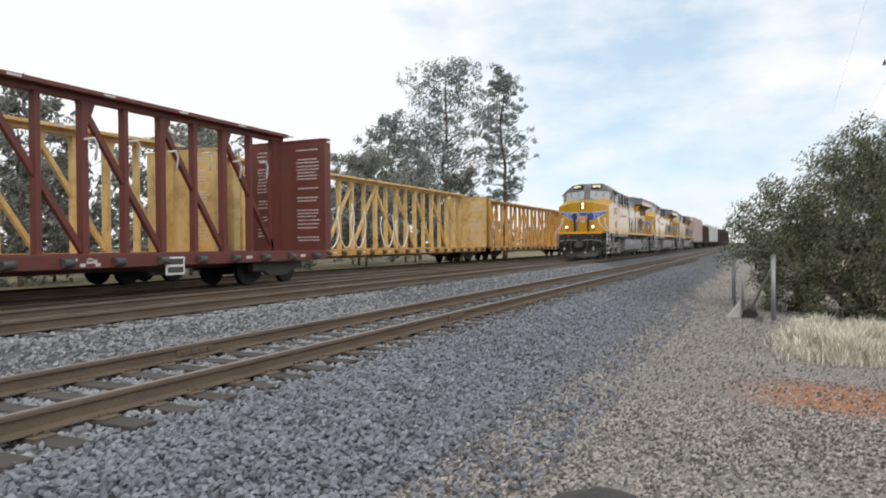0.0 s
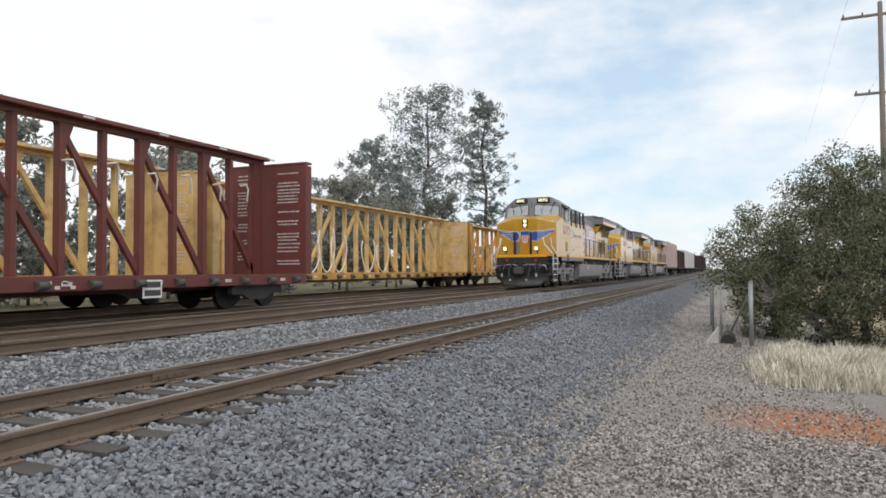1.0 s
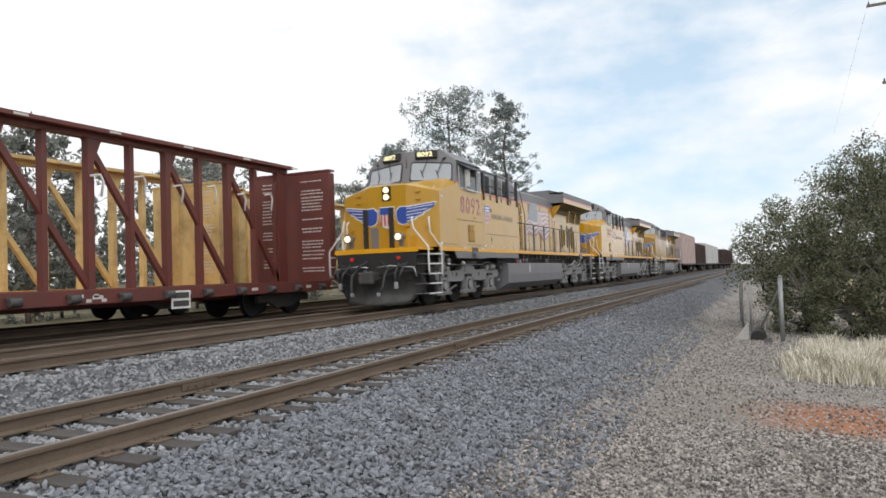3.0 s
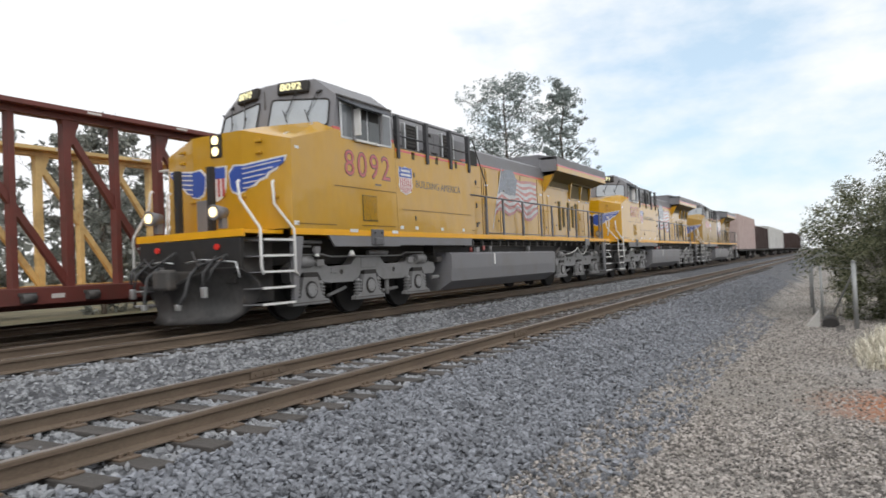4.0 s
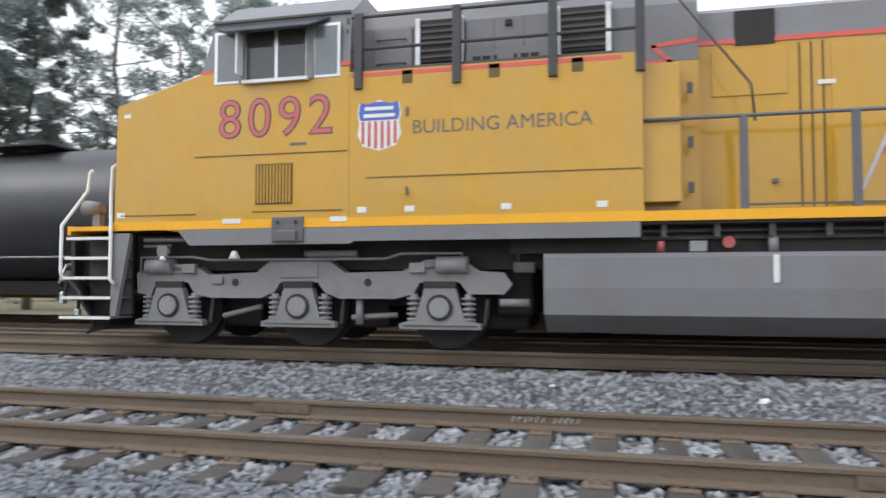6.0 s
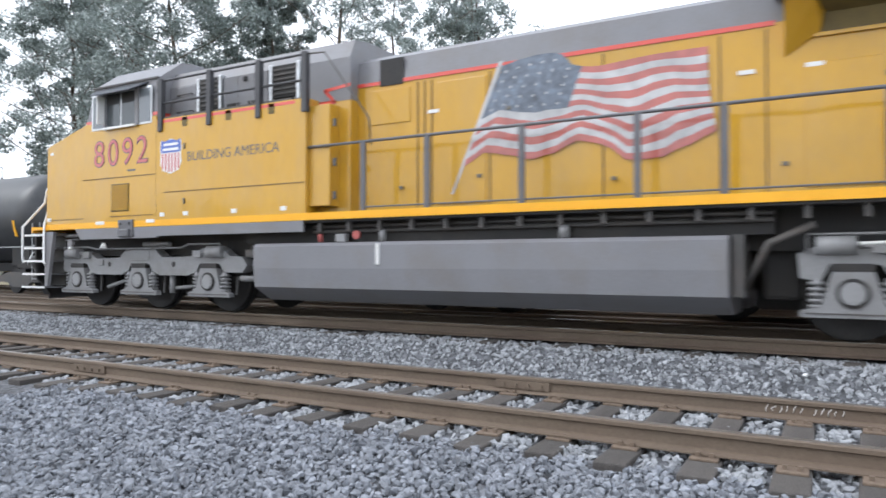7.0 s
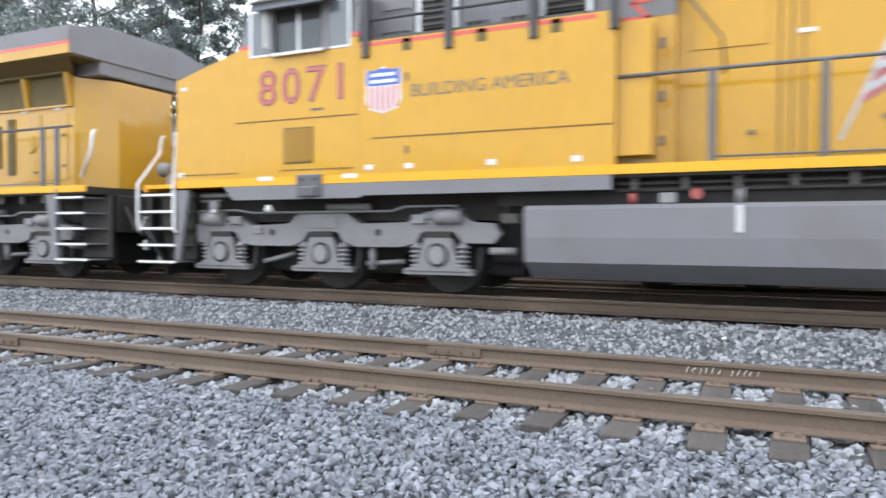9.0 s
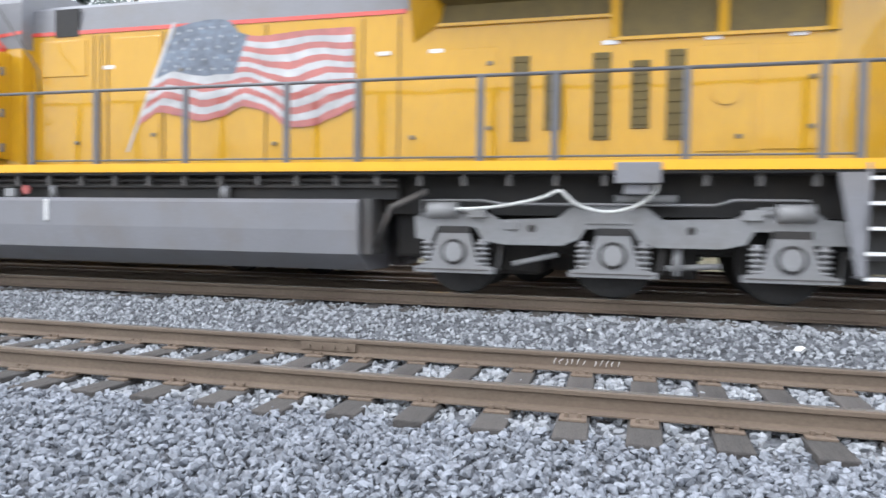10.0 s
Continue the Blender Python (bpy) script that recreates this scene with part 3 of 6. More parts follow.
def bogie(loco, x0, back, wheel_me):
    """A three-axle truck whose first axle is at x0."""
    tk = part("truck", Build().box(-0.4, 4.1, -0.6, 0.6, 0.55, 0.85, 0.03), M["dark"], loco, "grey painted three-axle truck", pose(x0, 0, 0))
    ax = (0.0, 1.84, 3.68) if not back else (0.0, 1.90, 3.80)
    for s in (-1, 1):
        y = s * 1.16
        b = Build()
        top = [(-0.52, 0.98), (-0.50, 0.72), (-0.30, 0.68), (-0.22, 0.86), (0.26, 0.86), (0.36, 0.70), (0.62, 0.66), (1.30, 0.66), (1.50, 0.74), (1.58, 0.86), (2.10, 0.86), (2.18, 0.74), (2.38, 0.66), (3.10, 0.66), (3.34, 0.72), (3.42, 0.86), (3.92, 0.86), (4.02, 0.72), (4.45, 0.72), (4.55, 0.84), (4.45, 0.98), (4.15, 1.00), (3.95, 1.14), (3.5, 1.14), (3.2, 1.0), (2.45, 0.98), (2.2, 1.17), (1.48, 1.17), (1.25, 0.99), (0.55, 0.96), (0.35, 1.08), (-0.3, 1.08)]
        b.prism(top, "y", y - 0.10, y + 0.10)
        part("side_frame", b, M["truck_grey"], tk, "cast grey side frame")
        for a in ax:
            b = Build().prism([(a - 0.50, 0.30), (a + 0.50, 0.30), (a + 0.50, 0.365), (a + 0.30, 0.42), (a + 0.19, 0.80), (a - 0.19, 0.80), (a - 0.30, 0.42), (a - 0.50, 0.365)], "y", y + s * 0.02, y + s * 0.14)
            part("journal_box", b, M["truck_grey"], tk)
            b = Build().rod((a, y + s * 0.14, 0.56), (a, y + s * 0.175, 0.56), 0.122, 16)
            for k in range(6):
                b.rod((a + 0.09 * math.cos(k * 1.047), y + s * 0.175, 0.56 + 0.09 * math.sin(k * 1.047)), (a + 0.09 * math.cos(k * 1.047), y + s * 0.187, 0.56 + 0.09 * math.sin(k * 1.047)), 0.014, 6)
            part("bearing_cap", b, M["light_grey"], tk, "bolted round bearing cap")
            b = Build().rod((a, y + s * 0.138, 0.56), (a, y + s * 0.156, 0.56), 0.16, 18)
            part("cap_ring", b, M["dark"], tk)
            for e in (-0.34, 0.34):
                b = Build()
                for k in range(5):
                    b.rod((a + e, y + s * 0.06, 0.40 + 0.062 * k), (a + e, y + s * 0.06, 0.432 + 0.062 * k), 0.085, 12)
                b.rod((a + e, y + s * 0.06, 0.38), (a + e, y + s * 0.06, 0.72), 0.05, 8)
                part("coil_spring", b, M["truck_grey"], tk, "stacked coil spring")
        for a, d in ((-0.12, 1), (3.80, -1)):
            b = Build().rod((a - 0.22 * d, y + s * 0.10, 1.07), (a + 0.16 * d, y + s * 0.10, 1.07), 0.105, 14)
            b.rod((a + 0.16 * d, y + s * 0.10, 1.07), (a + 0.42 * d, y + s * 0.10, 1.05), 0.035, 8)
            b.box(min(a + 0.3 * d, a + 0.5 * d), max(a + 0.3 * d, a + 0.5 * d), y + s * 0.1 - 0.05, y + s * 0.1 + 0.05, 0.98, 1.1, 0.01)
            part("brake_cylinder", b, M["light_grey"], tk, "grey brake cylinder")
        b = Build().path([(-0.42, y + s * 0.14, 0.98), (-0.42, y + s * 0.14, 1.19), (0.35, y + s * 0.14, 1.19), (0.6, y + s * 0.14, 1.15), (3.0, y + s * 0.14, 1.15), (3.2, y + s * 0.14, 1.21), (3.95, y + s * 0.14, 1.21), (3.98, y + s * 0.14, 1.05)], 0.017, 6)
        part("brake_pipe", b, M["truck_grey"], tk)
        part("frame_plate", Build().box(1.58, 2.10, *sorted((y + s * 0.09, y + s * 0.115)), 0.92, 1.13, 0.008), M["truck_grey"], tk)
        part("frame_boss", Build().box(0.62, 0.78, *sorted((y + s * 0.09, y + s * 0.13)), 0.84, 0.94, 0.01), M["truck_grey"], tk)
        # Black discs paint the shade of holes on the solid frame.
        for hx in (0.95, 2.76):
            part("frame_hole", Build().rod((hx, y + s * 0.09, 0.86), (hx, y + s * 0.103, 0.86), 0.05, 12), M["dark"], tk, "black disc painting a hole's shade on the side frame")
        for a in ax:
            # Black slab paints the shaded gap above the journal box.
            part("pedestal_slot", Build().box(a - 0.2, a + 0.2, *sorted((y + s * 0.05, y + s * 0.145)), 0.79, 0.875), M["dark"], tk)
            part("pedestal_plate", Build().box(a - 0.46, a + 0.46, *sorted((y + s * 0.14, y + s * 0.15)), 0.335, 0.35), M["grime"], tk)
            part("slack_link", Build().rod((a + 0.52, y - s * 0.02, 0.34), (a + 0.56, y - s * 0.02, 0.66), 0.022, 6), M["grime"], tk)
        for p, q, r in (((0.7, y - s * 0.05, 0.42), (1.25, y - s * 0.05, 0.55), 0.035), ((2.5, y - s * 0.05, 0.42), (3.1, y - s * 0.05, 0.46), 0.035), ((1.9, y + s * 0.05, 1.22), (2.6, y + s * 0.05, 1.22), 0.05), ((4.4, y + s * 0.06, 0.62), (4.75, y + s * 0.06, 0.62), 0.05), ((2.62, y, 0.34), (2.62, y, 0.66), 0.05)):
            part("brake_rod", Build().rod(p, q, r, 8), M["truck_grey"], tk)
    # Added black box that darkens the see-through gap beside the truck.
    part("air_reservoir", Build().box(4.3, 4.75, -0.85, 0.85, 0.45, 1.3, 0.05) if not back else Build().box(-0.9, -0.5, -0.85, 0.85, 0.45, 1.3, 0.05), M["dark"], tk, "black filler box across the underframe, added to darken a gap")
    axle_parts = []
    for a in ax:
        # Motor blocks added in black so the space behind the side frames looks shaded.
        part("traction_motor", Build().box(a + 0.12, a + 1.0, -0.62, 0.62, 0.26, 0.88, 0.05).box(a - 0.75, a + 0.1, -0.62, 0.62, 0.6, 1.0), M["dark"], tk, "black traction motor block, added as dark backing between the wheels")
        axle_parts.append(part("wheelset", wheel_me, M["dark"], tk, "dark steel wheelset", pose(a, 0, 0.53)))
    return axle_parts


def handrail(loco, posts, y, z0, z1, top_ends, mat, r=0.022):
    s = 1 if y > 0 else -1
    for x in posts:
        part("handrail_post", Build().box(x - 0.042, x + 0.042, y - 0.022, y + 0.022, z0 - 0.14, z1, 0.006), mat, loco, "flat grey handrail post")
    part("handrail", Build().rod((top_ends[0], y, z1), (top_ends[1], y, z1), r, 8), mat, loco)
    part("toe_rail", Build().rod((posts[0], y, z0 + 0.06), (posts[-1], y, z0 + 0.06), 0.012, 6), mat, loco)


def shield(loco, x, z, w, h, y, facing):
    """Red, white and blue shield as plain shapes; facing -1 looks to -y."""
    def at(px, pz):
        return (x + px * w, z + pz * h)
    out = [(-0.5, 0.22), (-0.46, 0.46), (-0.3, 0.42), (-0.12, 0.46), (0, 0.5), (0.12, 0.46), (0.3, 0.42), (0.46, 0.46), (0.5, 0.22), (0.46, 0.05), (0.5, -0.18), (0.38, -0.40), (0, -0.5), (-0.38, -0.40), (-0.5, -0.18), (-0.46, 0.05)]
    a, b = sorted((y, y + facing * 0.004))
    sh = part("emblem_field", Build().prism([at(*p) for p in out], "y", a, b), M["white"], loco, "shield emblem in red, white and blue")
    a, b = sorted((y + facing * 0.004, y + facing * 0.007))
    part("emblem_chief", Build().prism([at(p[0] * 0.94, min(0.46, p[1])) for p in out[:9]] + [at(0.43, 0.1), at(-0.43, 0.1)], "y", a, b), M["blue"], sh)
    for i in range(6):
        sx = -0.41 + 0.148 * i
        drop = -0.46 + 0.5 * abs(sx + 0.035) ** 1.6
        part("emblem_stripe", Build().prism([at(sx, 0.08), at(sx + 0.07, 0.08), at(sx + 0.07, drop), at(sx, drop)], "y", a, b), M["num_red"], sh)
    a, b = sorted((y + facing * 0.007, y + facing * 0.010))
    for bz, bw in ((0.33, 0.33), (0.19, 0.36)):
        bars = Build()
        bars.prism([at(-bw, bz - 0.035), at(bw, bz - 0.035), at(bw, bz + 0.035), at(-bw, bz + 0.035)], "y", a, b)
        part("emblem_bar", bars, M["white"], sh)


def flag_painting(loco, side):
    """A waving striped flag painted on the hood, built of thin strips that follow a wave."""
    y0 = side * 1.04

    upper = (3.59, 3.64, 3.67, 3.66, 3.43, 3.40, 3.42, 3.44, 3.45, 3.45, 3.45)
    lower = (2.24, 2.42, 2.36, 2.27, 2.33, 2.47, 2.40, 2.16, 2.17, 2.30, 2.44)

    def edge(levels, u):
        k = min(int(u * 10), 9)
        f = u * 10 - k
        f = f * f * (3 - 2 * f)
        return levels[k] * (1 - f) + levels[k + 1] * f

    def wave(u, v):
        x = 9.20 + 0.60 * v + u * (3.36 - 0.66 * v) + 0.03 * math.sin(9 * u + 3 * v) * u
        lo, hi = edge(lower, u), edge(upper, u)
        z = lo + (hi - lo) * v + 0.07 * math.sin(15 * u + 2.2 * v + 0.6) * 4 * v * (1 - v) * min(1, 2.2 * u + 0.2)
        return x, z
    n = 22
    colours = {"flag_red": [], "flag_white": [], "flag_blue": []}
    for s in range(13):
        key = "flag_red" if s % 2 == 0 else "flag_white"
        v0, v1 = 1 - (s + 1) / 13, 1 - s / 13
        u0 = 0.42 if s < 7 else 0.0
        colours[key].append((u0, 1.0, v0, v1))
    colours["flag_blue"].append((0.0, 0.42, 1 - 7 / 13, 1.0))
    for key, (u0, u1, v0, v1) in [(key, strip) for key, strips in colours.items() for strip in strips]:
            verts, faces = [], []
            base = 0
            m = max(4, int(n * (u1 - u0)))
            for i in range(m + 1):
                u = u0 + (u1 - u0) * i / m
                for v in (v0, v1):
                    x, z = wave(u, v)
                    verts += [(x, y0, z), (x, y0 + side * 0.003, z)]
            for i in range(m):
                a = base + 4 * i
                faces += [(a, a + 4, a + 6, a + 2), (a + 1, a + 3, a + 7, a + 5), (a, a + 1, a + 5, a + 4), (a + 2, a + 6, a + 7, a + 3)]
            joined("flag_canton" if key == "flag_blue" else "flag_stripe", verts, faces, M[key], "", parent=loco)
    for i in range(5):
        for j in range(6):
            x, z = wave(0.04 + 0.065 * j, 0.52 + 0.10 * i)
            part("flag_star", Build().rod((x, y0, z), (x, y0 + side * 0.005, z), 0.018, 5), M["flag_white"], loco)
    tail = Build().prism([(9.00, 1.86), (9.04, 1.86), (9.82, 3.66), (9.76, 3.66)], "y", *sorted((y0, y0 + side * 0.003)))
    part("flag_staff", tail, M["flag_white"], loco)


def locomotive(nose_x, number, yellow, wheel_me, label, lights):
    loco = thing("locomotive", pose(nose_x, TRACK_T, Z_T), label, "locomotive", "coupled locomotives")
    Y = M[yellow]
    G = M["grey"]
    bracket_me = Build().box(0, 0.06, -0.03, 0.03, 0, 0.14).mesh("walkway_bracket")
    # frame and sill
    part("underframe", Build().box(-0.3, 19.0, -1.0, 1.0, 1.02, 1.5).box(5.2, 13.2, -1.25, 1.25, 1.2, 1.5).box(13.0, 18.2, -0.7, 0.7, 0.8, 1.3), M["dark"], loco, "black underframe")
    for s in (-1, 1):
        a, b = sorted((s * 1.50, s * (HALF + 0.012)))
        part("sill_skirt", Build().prism([(0.95, 1.53), (6.68, 1.53), (6.68, 1.36), (3.35, 1.36), (3.30, 1.33), (1.12, 1.33)], "y", a, b), G, loco, "grey side skirt")
        part("sill_stripe", Build().box(-0.02, 19.1, *sorted((s * 1.49, s * (HALF + 0.010))), 1.535, 1.645), M["stripe"], loco, "bright yellow sill stripe")
        part("jacking_pad", Build().box(2.28, 2.70, *sorted((s * 1.52, s * 1.56)), 1.36, 1.67, 0.012).box(2.36, 2.62, *sorted((s * 1.54, s * 1.60)), 1.36, 1.50, 0.015), M["rail_grey"], loco, "dark bolted jacking pad")
        for bx in (2.37, 2.61):
            part("bolt", Build().rod((bx, s * 1.55, 1.60), (bx, s * 1.575, 1.60), 0.022, 8), M["dark"], loco)
        part("jacking_pad", Build().box(15.85, 16.35, *sorted((s * 1.52, s * 1.56)), 1.38, 1.62, 0.012).box(15.95, 16.25, *sorted((s * 1.4, s * 1.5)), 1.26, 1.38, 0.015), G, loco)
        part("hanging_bracket", Build().box(0.62, 0.76, s * 1.45 - 0.02, s * 1.45 + 0.02, 1.20, 1.33).box(0.60, 0.78, s * 1.44 - 0.02, s * 1.44 + 0.02, 1.24, 1.30), G, loco)
        part("sensor_bulb", Build().rod((0.69, s * 1.45, 1.15), (0.69, s * 1.45, 1.20), 0.05, 10, 0.03), M["white"], loco)
        part("sand_nozzle", Build().rod((1.72, s * 1.45, 1.16), (1.72, s * 1.45, 1.26), 0.075, 10, 0.03), M["white"], loco, "white cone nozzle")
        for x, w in ((1.72, 0.25), (3.15, 0.22)):
            part("reflector", Build().box(x - w / 2, x + w / 2, *sorted((s * 1.53, s * 1.537)), 1.60, 1.66), M["white"], loco, "white reflective patch")
        for x in (0.10, 3.45, 4.05, 5.2, 6.27):
            part("reflector", Build().box(x - 0.06, x + 0.06, *sorted((s * 1.52, s * 1.527)), 1.70, 1.77), M["white"], loco)
        part("reflector", Build().box(0.12, 0.22, *sorted((s * 1.52, s * 1.527)), 3.02, 3.07), M["white"], loco)
    # nose and lower cab: one solid with a sloping top and a faceted front
    cabx = 3.28
    b = Build()
    pts = []
    for s in (-1, 1):
        pts += [(0.0, s * HALF, 1.645), (cabx, s * HALF, 1.645), (0.02, s * HALF, 3.18), (1.25, s * HALF, 3.52), (cabx, s * HALF, 3.50)]
        pts += [(-0.20, s * 0.62, 1.645), (-0.20, s * 0.60, 3.40), (0.10, s * 0.70, 3.48), (1.15, s * 1.2, 3.68)]
    b.hull(pts)
    part("nose", b, Y, loco, "yellow nose with sloping top")
    # upper cab, grey; its front is two planes that meet in the middle
    def front_x(y, z):
        return 0.93 + 0.222 * (y - 0.08) + 0.279 * (z - 3.55)
    b = Build()
    pts = []
    for s in (-1, 1):
        pts += [(front_x(1.50, 3.46), s * 1.50, 3.46), (cabx, s * 1.50, 3.46), (front_x(1.46, 4.20), s * 1.46, 4.20), (cabx, s * 1.46, 4.20), (front_x(0.96, 4.58), s * 0.96, 4.58), (cabx, s * 0.96, 4.58), (front_x(0.08, 3.50), s * 0.08, 3.50), (front_x(0.08, 4.56), s * 0.08, 4.56)]
    b.hull(pts)
    part("cab", b, G, loco, "grey painted upper cab")
    part("cab_stripe", Build().box(3.16, 3.285, -1.507, 1.507, 3.52, 3.575), M["red"], loco)
    part("cab_stripe", Build().box(1.24, 1.44, -1.507, 1.507, 3.52, 3.575), M["red"], loco)
    # cab windows
    for s in (-1, 1):
        ya = s * 1.50
        win = part("cab_window", Build().box(1.44, 3.16, *sorted((ya, ya + s * 0.028)), 3.38, 4.06, 0.006), M["chrome"], loco, "silver framed cab side window")
        for x0, x1 in ((1.49, 1.78), (1.90, 2.28), (2.33, 2.70), (2.83, 3.12)):
            part("pane", Build().box(x0, x1, *sorted((ya + s * 0.028, ya + s * 0.036)), 3.42, 4.02), M["glass" if 1.8 < x0 < 2.8 else "side_glass"], win)
        for x0, x1 in ((1.80, 1.88), (2.72, 2.81)):
            part("mullion", Build().box(x0, x1, *sorted((ya + s * 0.028, ya + s * 0.05)), 3.38, 4.06), G, win)
        for x0, x1 in ((1.92, 2.26), (2.35, 2.68)):
            part("sash_opening", Build().box(x0, x1, *sorted((ya + s * 0.036, ya + s * 0.040)), 3.82, 4.0), M["dark"], win, "dark gap above the lowered sash")
        part("arm_rest", Build().box(1.86, 2.75, *sorted((ya + s * 0.03, ya + s * 0.09)), 3.36, 3.40), M["white"], win)
        part("visor", Build().hull([(1.42, ya - s * 0.03, 4.13), (3.0, ya - s * 0.03, 4.13), (1.72, ya + s * 0.27, 3.96), (2.86, ya + s * 0.27, 3.96), (1.42, ya - s * 0.03, 4.155), (3.0, ya - s * 0.03, 4.155), (1.72, ya + s * 0.27, 3.975), (2.86, ya + s * 0.27, 3.975)]), M["visor"], loco, "dark blue-grey awning over the cab window")
        part("wind_deflector", Build().box(1.83, 1.86, *sorted((ya + s * 0.05, ya + s * 0.20)), 3.46, 3.98, 0.006), M["white"], loco, "white wind deflector beside the cab window")
        # windshield panes on the slanted front
        p0, p1, p2, p3 = [Vector((front_x(y, z), s * y, z)) for y, z in ((0.15, 3.66), (1.39, 3.60), (1.35, 4.12), (0.15, 4.22))]
        out = Vector((-0.96, s * 0.21, 0.27)) * 0.03
        rim = Build()
        ring = []
        for q in range(4):
            c, before, after = (p0, p1, p2, p3)[q], (p0, p1, p2, p3)[q - 1], (p0, p1, p2, p3)[(q + 1) % 4]
            near_a, near_b = c + (before - c).normalized() * 0.07, c + (after - c).normalized() * 0.07
            ring += [near_a, c.lerp((near_a + near_b) / 2, 0.5), near_b]
        part("windshield", Build().hull([p + out * f for p in ring for f in (-0.5, 0.6)]), M["windshield"], loco, "sloping windshield pane")
        for a, c in zip(ring, ring[1:] + ring[:1]):
            rim.rod(a + out * 0.7, c + out * 0.7, 0.016, 6)
        part("windshield_gasket", rim, M["dark"], loco)
        for f in (0.35, 0.72):
            top = p3.lerp(p2, f + 0.06) + out * 2.2 + Vector((0.03, 0, 0.10))
            foot = p0.lerp(p1, f - 0.06).lerp(p3.lerp(p2, f - 0.06), 0.35) + out * 2.0
            blade = Vector((0.0, s * 0.07, -0.20))
            part("wiper", Build().rod(top, foot, 0.011, 6).rod(foot - blade * 0.6, foot + blade * 0.6, 0.010, 5).rod(top, top + Vector((0.10, s * 0.05, 0.06)), 0.028, 6), M["dark"], loco)
        part("front_grab_rail", Build().path([(front_x(0.25, 3.60) - 0.10, s * 0.25, 3.58), (front_x(0.25, 3.62) - 0.12, s * 0.25, 3.64), (front_x(1.25, 3.60) - 0.12, s * 1.22, 3.60), (front_x(1.25, 3.56) - 0.10, s * 1.22, 3.52)], 0.011, 6), M["grime"], loco)
        board = part("number_board", Build().box(-0.05, 0.16, -0.335, 0.335, -0.125, 0.125, 0.03), M["dark"], loco, "black number board with lit figures", pose(front_x(0.58, 4.43) - 0.04, s * 0.58, 4.43, 0, 14, -s * 12.5))
        part("board_panel", Build().box(-0.056, -0.05, -0.30, 0.30, -0.09, 0.09), M["dark"], board)
        if number:
            lettering("board_number", number, 0.20, pose(-0.062, 0.26, -0.068, 0, 0, -90), M["lamp_dim"], board, 0.002, 1.15, 0.006)
    part("horn_rail", Build().path([(front_x(0.05, 4.3) - 0.06, 0.0, 4.05), (front_x(0.05, 4.4) - 0.09, 0.0, 4.42)], 0.012, 6), M["grime"], loco)
    part("roof_unit", Build().box(1.75, 2.55, -0.8, 0.8, 4.57, 4.66, 0.02).box(2.75, 3.2, -0.75, 0.75, 4.57, 4.64, 0.02).rod((2.0, -0.75, 4.36), (2.0, -0.75, 4.5), 0.02), G, loco, "low grey roof units")
    # headlights in the nose
    def nose_x_at(y):
        return -0.20 + 0.222 * max(0.0, y - 0.62)
    hl = part("headlight_housing", Build().box(-0.235, -0.14, -0.14, 0.14, 2.98, 3.40, 0.03), M["dark"], loco, "black headlight housing")
    for z in (3.09, 3.29):
        part("headlight", Build().rod((-0.247, 0, z), (-0.232, 0, z), 0.082, 16), M["lamp"] if lights else M["chrome"], hl, "lit round headlight")
    for s in (-1, 1):
        dl = part("ditch_light", Build().rod((-1.06, s * 0.78, 1.92), (-0.80, s * 0.78, 1.92), 0.13, 16, 0.09).box(-0.92, -0.80, s * 0.78 - 0.05, s * 0.78 + 0.05, 1.66, 1.86), M["grey"], loco, "round ditch light on the front deck")
        part("lens", Build().rod((-1.072, s * 0.78, 1.92), (-1.06, s * 0.78, 1.92), 0.085, 16), M["lamp"] if lights else M["chrome"], dl)
        # nose emblem wing: blue feathers outlined white
        feather = [(0.27, 2.70), (0.40, 2.82), (0.62, 2.80), (1.45, 2.90), (1.42, 2.80), (1.30, 2.73), (1.27, 2.66), (1.13, 2.60), (1.08, 2.53), (0.93, 2.48), (0.86, 2.41), (0.70, 2.37), (0.64, 2.31), (0.47, 2.28), (0.34, 2.33), (0.29, 2.48)]
        mid_y, mid_z = 0.80, 2.60
        wing = None
        for nm, mt, g, dx in (("wing_outline", "white", 0.0, -0.008), ("wing_field", "blue", 0.03, -0.014)):
            b = Build()
            b.prism([(py - g * (1 if py > mid_y else -1), pz - g * (1 if pz > mid_z + 0.25 * (py - mid_y) else -1)) for py, pz in feather], "x", 0.0, 0.03)
            bmesh.ops.triangulate(b.bm, faces=b.bm.faces)
            bmesh.ops.bisect_plane(b.bm, geom=b.bm.verts[:] + b.bm.edges[:] + b.bm.faces[:], plane_co=(0, 0.62, 0), plane_no=(0, 1, 0))
            for v in b.bm.verts:
                v.co = Vector((nose_x_at(v.co.y) + dx + v.co.x, s * v.co.y, v.co.z))
            bmesh.ops.recalc_face_normals(b.bm, faces=b.bm.faces)
            wing = part(nm, b, M[mt], loco, "blue feathered wing emblem edged in white") if wing is None else part(nm, b, M[mt], wing)
        for i in range(5):
            ya_, yb_, za, zb = 0.62, 1.36 - 0.16 * i, 2.72 - 0.085 * i, 2.81 - 0.105 * i
            part("wing_feather", Build().rod((nose_x_at(ya_) - 0.016, s * ya_, za), (nose_x_at(yb_) - 0.016, s * yb_, zb), 0.012, 5), M["white"], wing)
